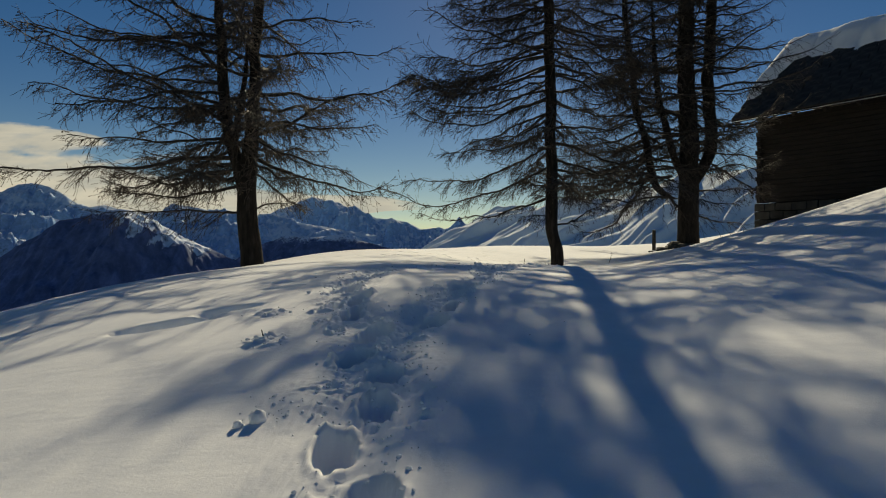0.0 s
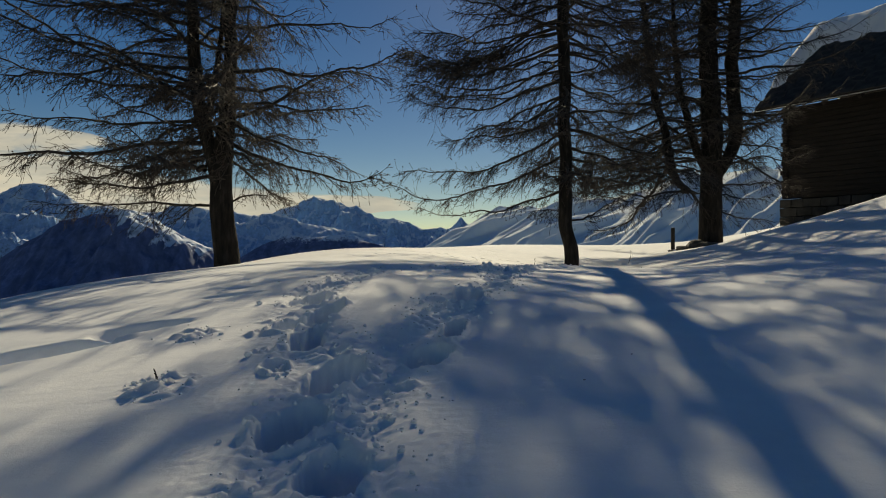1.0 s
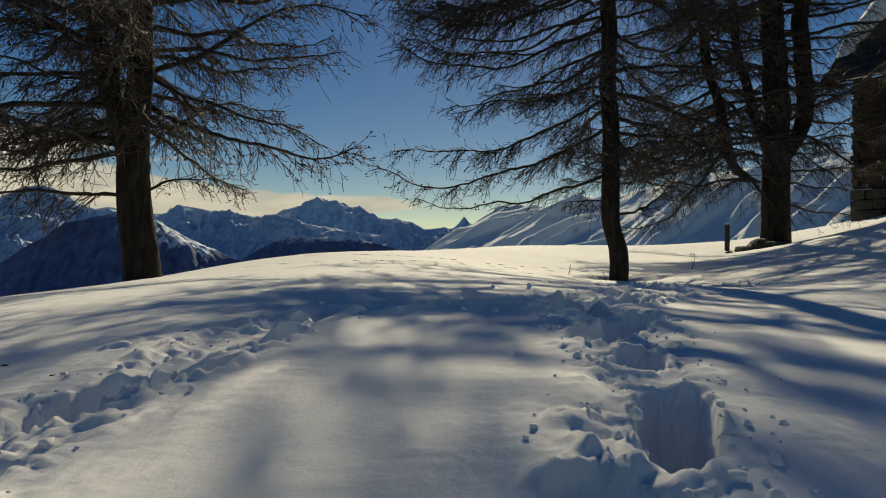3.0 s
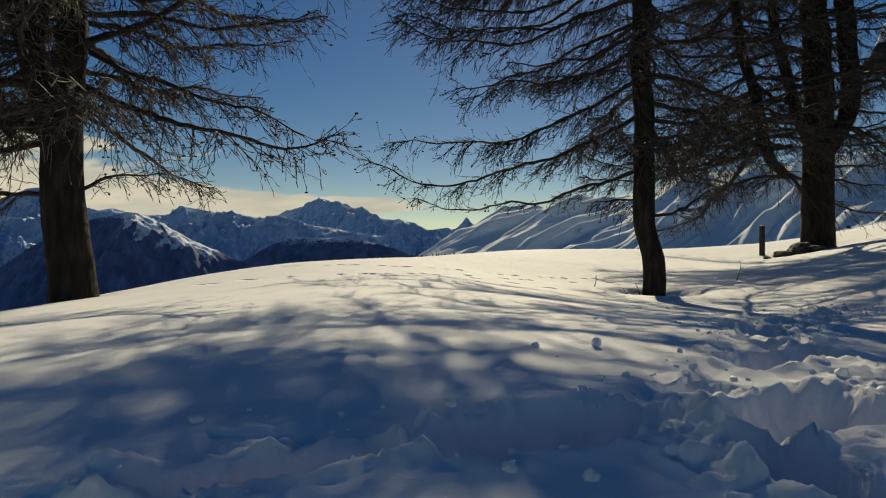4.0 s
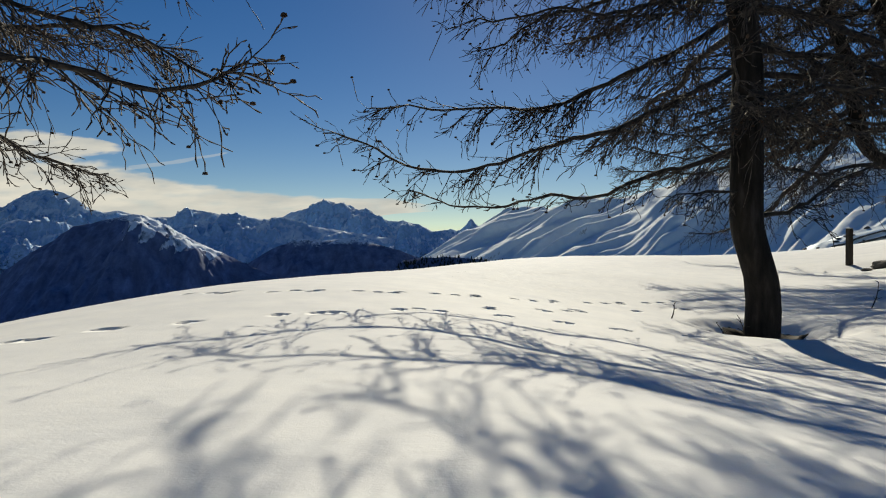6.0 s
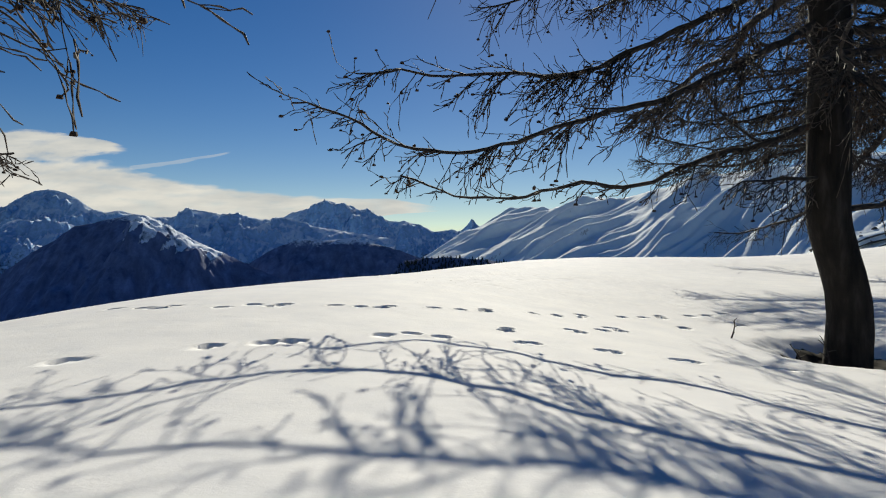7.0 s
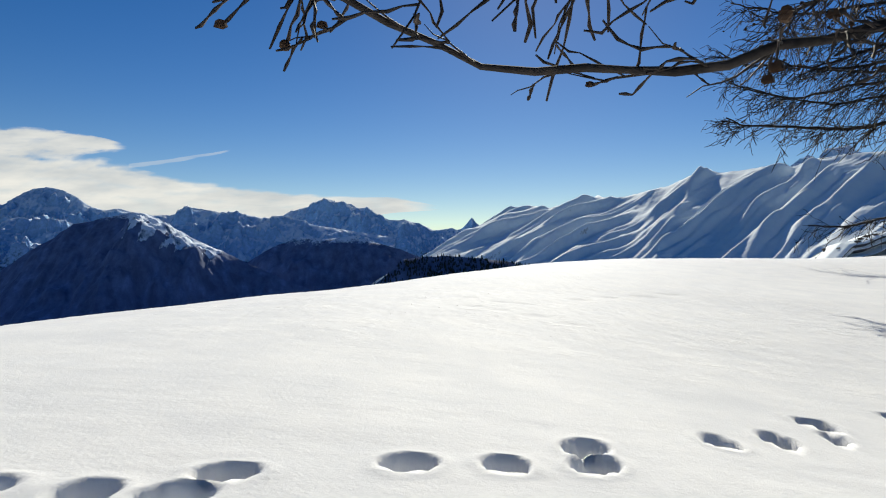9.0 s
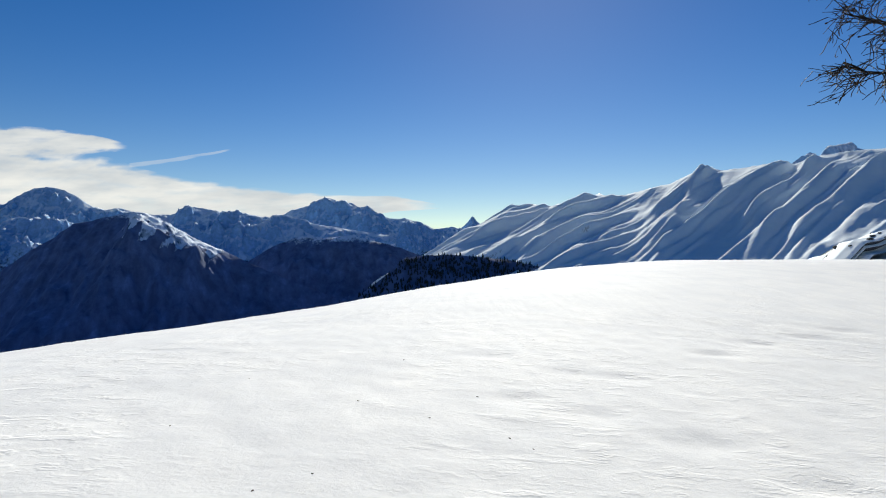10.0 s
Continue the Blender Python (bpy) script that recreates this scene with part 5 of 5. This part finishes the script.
    hold = step(1.05, 0.45, u + ragged * 1.3) * step(1.2, 2.4, q + 1.5 * ragged) + step(half - 1.6, half - 0.6, q + ragged) 
    edge = np.minimum(np.minimum(u + 0.15, w + 0.12 - u), np.minimum(q + 0.15, 2 * half + 0.15 - q))
    depth = (0.85 * np.sqrt(np.clip(1 - (1 - np.clip(edge / 0.7, 0, 1)) ** 2, 0, 1)) + 0.25 * ragged * step(0, 0.5, edge)) * np.clip(hold, 0, 1) - 0.12 * (1 - np.clip(hold, 0, 1))
    topv, topf = sheet(u, q, base + depth)
    lowv, lowf = sheet(u, q, base - 0.13)
    me = mesh_of("roof_snow", np.vstack((topv, lowv)), np.vstack((topf, lowf[:, ::-1] + len(topv))), [ROOF_SNOW])
    child("roof_snow", me, roof, "rounded pillow of old snow")


barn()


# ---- post, rocks, sprouts ----
def fence_post():
    root = thing("fence_post", (11.35, 32.55, surface(11.35, 32.55)), "weathered square wooden post standing in snow", "post")
    root.rotation_euler = (radians(1.5), radians(-1), radians(12))
    bm = bmesh.new()
    chunky(bm, 0, 0, 0.34, 0.14, 0.12, 1.36, 0.006, 0.012, 3)
    bmesh.ops.subdivide_edges(bm, edges=[e for e in bm.edges if e.calc_length() > 0.5], cuts=10)
    for v in bm.verts:
        v.co.x += 0.006 * noise.noise(v.co * 5)
        v.co.y += 0.006 * noise.noise(v.co * 5 + Vector((9, 0, 0)))
    part("shaft", bm, POST_WOOD, root)
    bm = bmesh.new()
    bmesh.ops.create_uvsphere(bm, u_segments=14, v_segments=8, radius=1)
    for v in bm.verts:
        v.co = Vector((v.co.x * 0.08, v.co.y * 0.07, 1.02 + max(v.co.z, -0.1) * 0.035))
    part("snow_cap", bm, SNOW, root, "thin cap of snow", True)


def boulder(x, y, size, squash, seed, sink=0.3):
    bm = bmesh.new()
    bmesh.ops.create_icosphere(bm, subdivisions=3, radius=1)
    off = Vector((seed * 3.7, seed * 1.3, 0))
    for v in bm.verts:
        d = v.co.normalized()
        v.co = d * (1 + 0.35 * noise.noise(d * 1.3 + off) + 0.14 * noise.noise(d * 3.5 + off))
        v.co = Vector((v.co.x * size, v.co.y * size * 0.8, v.co.z * size * squash))
    me = bpy.data.meshes.new("rock")
    bm.to_mesh(me)
    bm.free()
    me.materials.append(ROCK)
    ob = tagged(new("rock", me), "dark lichened rock half sunk in snow beside a trunk", "rock", "rocks by the old larch")
    ob.location = (x, y, surface(x, y) + size * squash * (1 - 2 * sink))
    ob.rotation_euler = (0, 0, seed)


def sprout(x, y, height, lean, seed, name, label):
    """A bare woody shoot with a few side twigs."""
    r = np.random.default_rng(seed)
    base = np.array([0, 0, -0.06])
    tip = np.array([lean, r.normal(0, 0.05), height])
    main = base + (tip - base) * np.linspace(0, 1, 8)[:, None]
    main[:, 0] += 0.12 * height * np.sin(np.linspace(0, 2.6, 8))
    root = thing(name, (x, y, surface(x, y)), label, "twig", "shoots in the snow")
    t = Tubes()
    t.add_many(main[None], np.linspace(0.013, 0.004, 8)[None], 5)
    stem = child("stem", t.mesh("stem", LIMB), root)
    k = 7
    starts = main[r.integers(2, 8, k)]
    ways = unit(np.stack((r.normal(0, 0.7, k), r.normal(0, 0.7, k), r.uniform(0.2, 1, k)), -1))
    for line in bent(starts, ways, r.uniform(0.05, 0.3, k) * height, np.zeros(k), 4, r, 0.05):
        t = Tubes()
        t.add_many(line[None], np.array(((0.007, 0.0055, 0.0045, 0.003),)), 4)
        child("side_twig", t.mesh("side_twig", LIMB), stem)


fence_post()
for k, (x, y, size, squash) in enumerate(((11.75, 30.85, 0.52, 0.62), (11.1, 30.75, 0.30, 0.45), (11.95, 30.4, 0.35, 0.4), (10.5, 30.6, 0.15, 0.3), (12.4, 30.5, 0.3, 0.35))):
    boulder(x, y, size, squash, k + 1)
sprout(4.32, 24.05, 0.42, -0.12, 5, "woody_shoot", "bare woody shoot at the foot of a larch")
sprout(4.2, 24.25, 0.30, -0.2, 6, "woody_shoot", "low bare shoot at the foot of a larch")
sprout(3.45, 24.6, 0.22, 0.05, 7, "woody_shoot", "thin twig sticking out of the snow")
sprout(6.9, 25.2, 0.42, 0.06, 8, "woody_shoot", "thin bent twig sticking out of the snow")
sprout(-1.82, 7.2, 0.09, 0.0, 9, "woody_shoot", "short stub of wood poking through the snow")


def soil_patch(x, y, rx, ry, seed):
    """Bare needle-covered soil in the melted well round a trunk."""
    ang = np.linspace(0, 2 * np.pi, 49)[:-1]
    rad = np.linspace(0.05, 1, 9)
    A_, R_ = np.meshgrid(ang, rad)
    edge = 1 + 0.6 * fractal(np.cos(A_) * 2.5 + seed, np.sin(A_) * 2.5, 4, seed, 0.6)
    X, Y = x + rx * R_ * edge * np.cos(A_), y + ry * R_ * edge * np.sin(A_)
    Z = slope(X, Y) + trodden(X, Y) + 0.040 - 0.07 * step(0.75, 1, R_) + 0.015 * fractal(X * 9, Y * 9, 3, seed)
    idx = np.arange(Z.size).reshape(Z.shape)
    nxt = np.roll(idx, -1, 1)
    faces = np.stack((idx[:-1], nxt[:-1], nxt[1:], idx[1:]), -1).reshape(-1, 4)
    me = mesh_of("soil_patch", np.stack((X, Y, Z), -1).reshape(-1, 3), faces, [SOIL])
    tagged(new("soil_patch", me), "brown bare soil in the melted hollow round a trunk", "soil", "soil patches", "structure")


soil_patch(4.60, 24.10, 0.74, 0.50, 3)
soil_patch(12.0, 31.0, 1.0, 0.6, 5)


def bark_chip(x, y, size, seed):
    """A dark flake of bark or cone scale lying on the snow."""
    r = random.Random(seed)
    bm = bmesh.new()
    chunky(bm, 0, 0, 0, size, size * r.uniform(0.3, 0.6), size * 0.18, size * 0.08, size * 0.03, seed)
    me = bpy.data.meshes.new("bark_chip")
    bm.to_mesh(me)
    bm.free()
    me.materials.append(CONE)
    ob = tagged(new("bark_chip", me), "small dark flake of bark lying on snow", "bark chip", "bark chips")
    ob.location = (x, y, surface(x, y) + size * 0.06)
    ob.rotation_euler = (r.uniform(-0.2, 0.2), r.uniform(-0.2, 0.2), r.uniform(0, 6))


for k, (x, y, size) in enumerate(((-0.81, 27.52, 0.008), (-0.33, 27.2, 0.007), (-0.78, 28.16, 0.010), (0.11, 28.02, 0.009), (-0.06, 27.7, 0.008), (0.24, 27.48, 0.008), (-0.31, 27.86, 0.008),
                                  (0.18, 27.56, 0.008), (1.19, 27.17, 0.014), (0.76, 26.71, 0.010), (-0.44, 27.09, 0.007), (-0.2, 28.6, 0.012), (0.5, 29.3, 0.012),
                                  (-1.4, 11.8, 0.03), (-2.0, 11.2, 0.03), (-1.6, 10.9, 0.025), (0.6, 13.9, 0.012), (0.42, 14.3, 0.012), (1.6, 16.2, 0.03), (2.9, 18.6, 0.05), (1.35, 7.4, 0.02), (0.9, 6.9, 0.02))):
    bark_chip(x, y, size, k + 40)


def snowball(x, y, size, seed):
    """A rolled lump of snow."""
    bm = bmesh.new()
    bmesh.ops.create_icosphere(bm, subdivisions=3, radius=1)
    off = Vector((seed * 2.3, seed * 5.1, 0))
    for v in bm.verts:
        d = v.co.normalized()
        v.co = d * size * (1 + 0.35 * noise.noise(d * 1.8 + off) + 0.25 * noise.noise(d * 4.5 + off) + 0.12 * noise.noise(d * 10 + off))
    me = bpy.data.meshes.new("snowball")
    bm.to_mesh(me)
    bm.free()
    me.materials.append(SNOW)
    for p in me.polygons:
        p.use_smooth = True
    ob = tagged(new("snow_lump", me), "rounded lump of snow lying beside a foot trail", "snow lump", "snow lumps by the trail")
    ob.location = (x, y, surface(x, y) + size * 0.35)


for k, (x, y, size) in enumerate(((-1.30, 5.12, 0.06), (-1.42, 5.05, 0.035), (-1.80, 9.55, 0.028), (-0.98, 6.35, 0.03), (-1.36, 7.65, 0.026), (0.88, 14.2, 0.026), (0.53, 14.16, 0.02), (0.17, 12.28, 0.018), (0.37, 12.24, 0.02), (0.62, 12.36, 0.022), (0.85, 12.5, 0.028), (1.02, 12.48, 0.024), (0.95, 12.75, 0.022), (1.75, 13.4, 0.026))):
    snowball(x, y, size, k + 3)


def clods():
    """Lumps of snow kicked out along the trails; too many to pick apart."""
    r = np.random.default_rng(14)
    ball = bmesh.new()
    bmesh.ops.create_icosphere(ball, subdivisions=1, radius=1)
    unit_v, unit_f = np.array([v.co for v in ball.verts]), np.array([[v.index for v in f.verts] for f in ball.faces])
    ball.free()
    spots = []
    for trail, count in ((TRAIL_A, 900), (TRAIL_B, 420)):
        x, y, turn = walked(trail, 0.05)
        k = r.integers(0, len(x), count)
        off = r.normal(0, 0.10, count) + r.choice((-0.20, 0.20), count)
        spots.append(np.stack((x[k] - np.sin(turn[k]) * off, y[k] + np.cos(turn[k]) * off), -1))
    for cx, cy, spread, count in ((-1.78, 7.16, 0.13, 40), (-2.08, 8.46, 0.15, 34), (-1.25, 5.3, 0.12, 30), (2.4, 15.4, 0.3, 60), (3.2, 16.9, 0.35, 60), (0.05, 8.9, 0.22, 70), (-0.45, 6.5, 0.2, 60), (4.9, 18.6, 0.4, 60)):
        spots.append(np.array([cx, cy]) + r.normal(0, spread, (count, 2)))
    spots = np.concatenate(spots)
    size = 0.006 + 0.018 * r.random(len(spots)) ** 3
    z = slope(*spots.T) + trodden(*spots.T)
    jag = 1 + 0.25 * r.normal(0, 1, (len(spots), len(unit_v), 1))
    verts = unit_v[None] * jag * size[:, None, None] * np.array([1, 1, 0.8]) + np.stack((spots[:, 0], spots[:, 1], z + 0.3 * size), -1)[:, None, :]
    faces = unit_f[None] + (np.arange(len(spots)) * len(unit_v))[:, None, None]
    tagged(new("snow_crumbs", mesh_of("snow_crumbs", verts.reshape(-1, 3), faces.reshape(-1, 3), [SNOW])), "loose snow crumbs kicked up along the trails", "snow", kind="stuff")


clods()
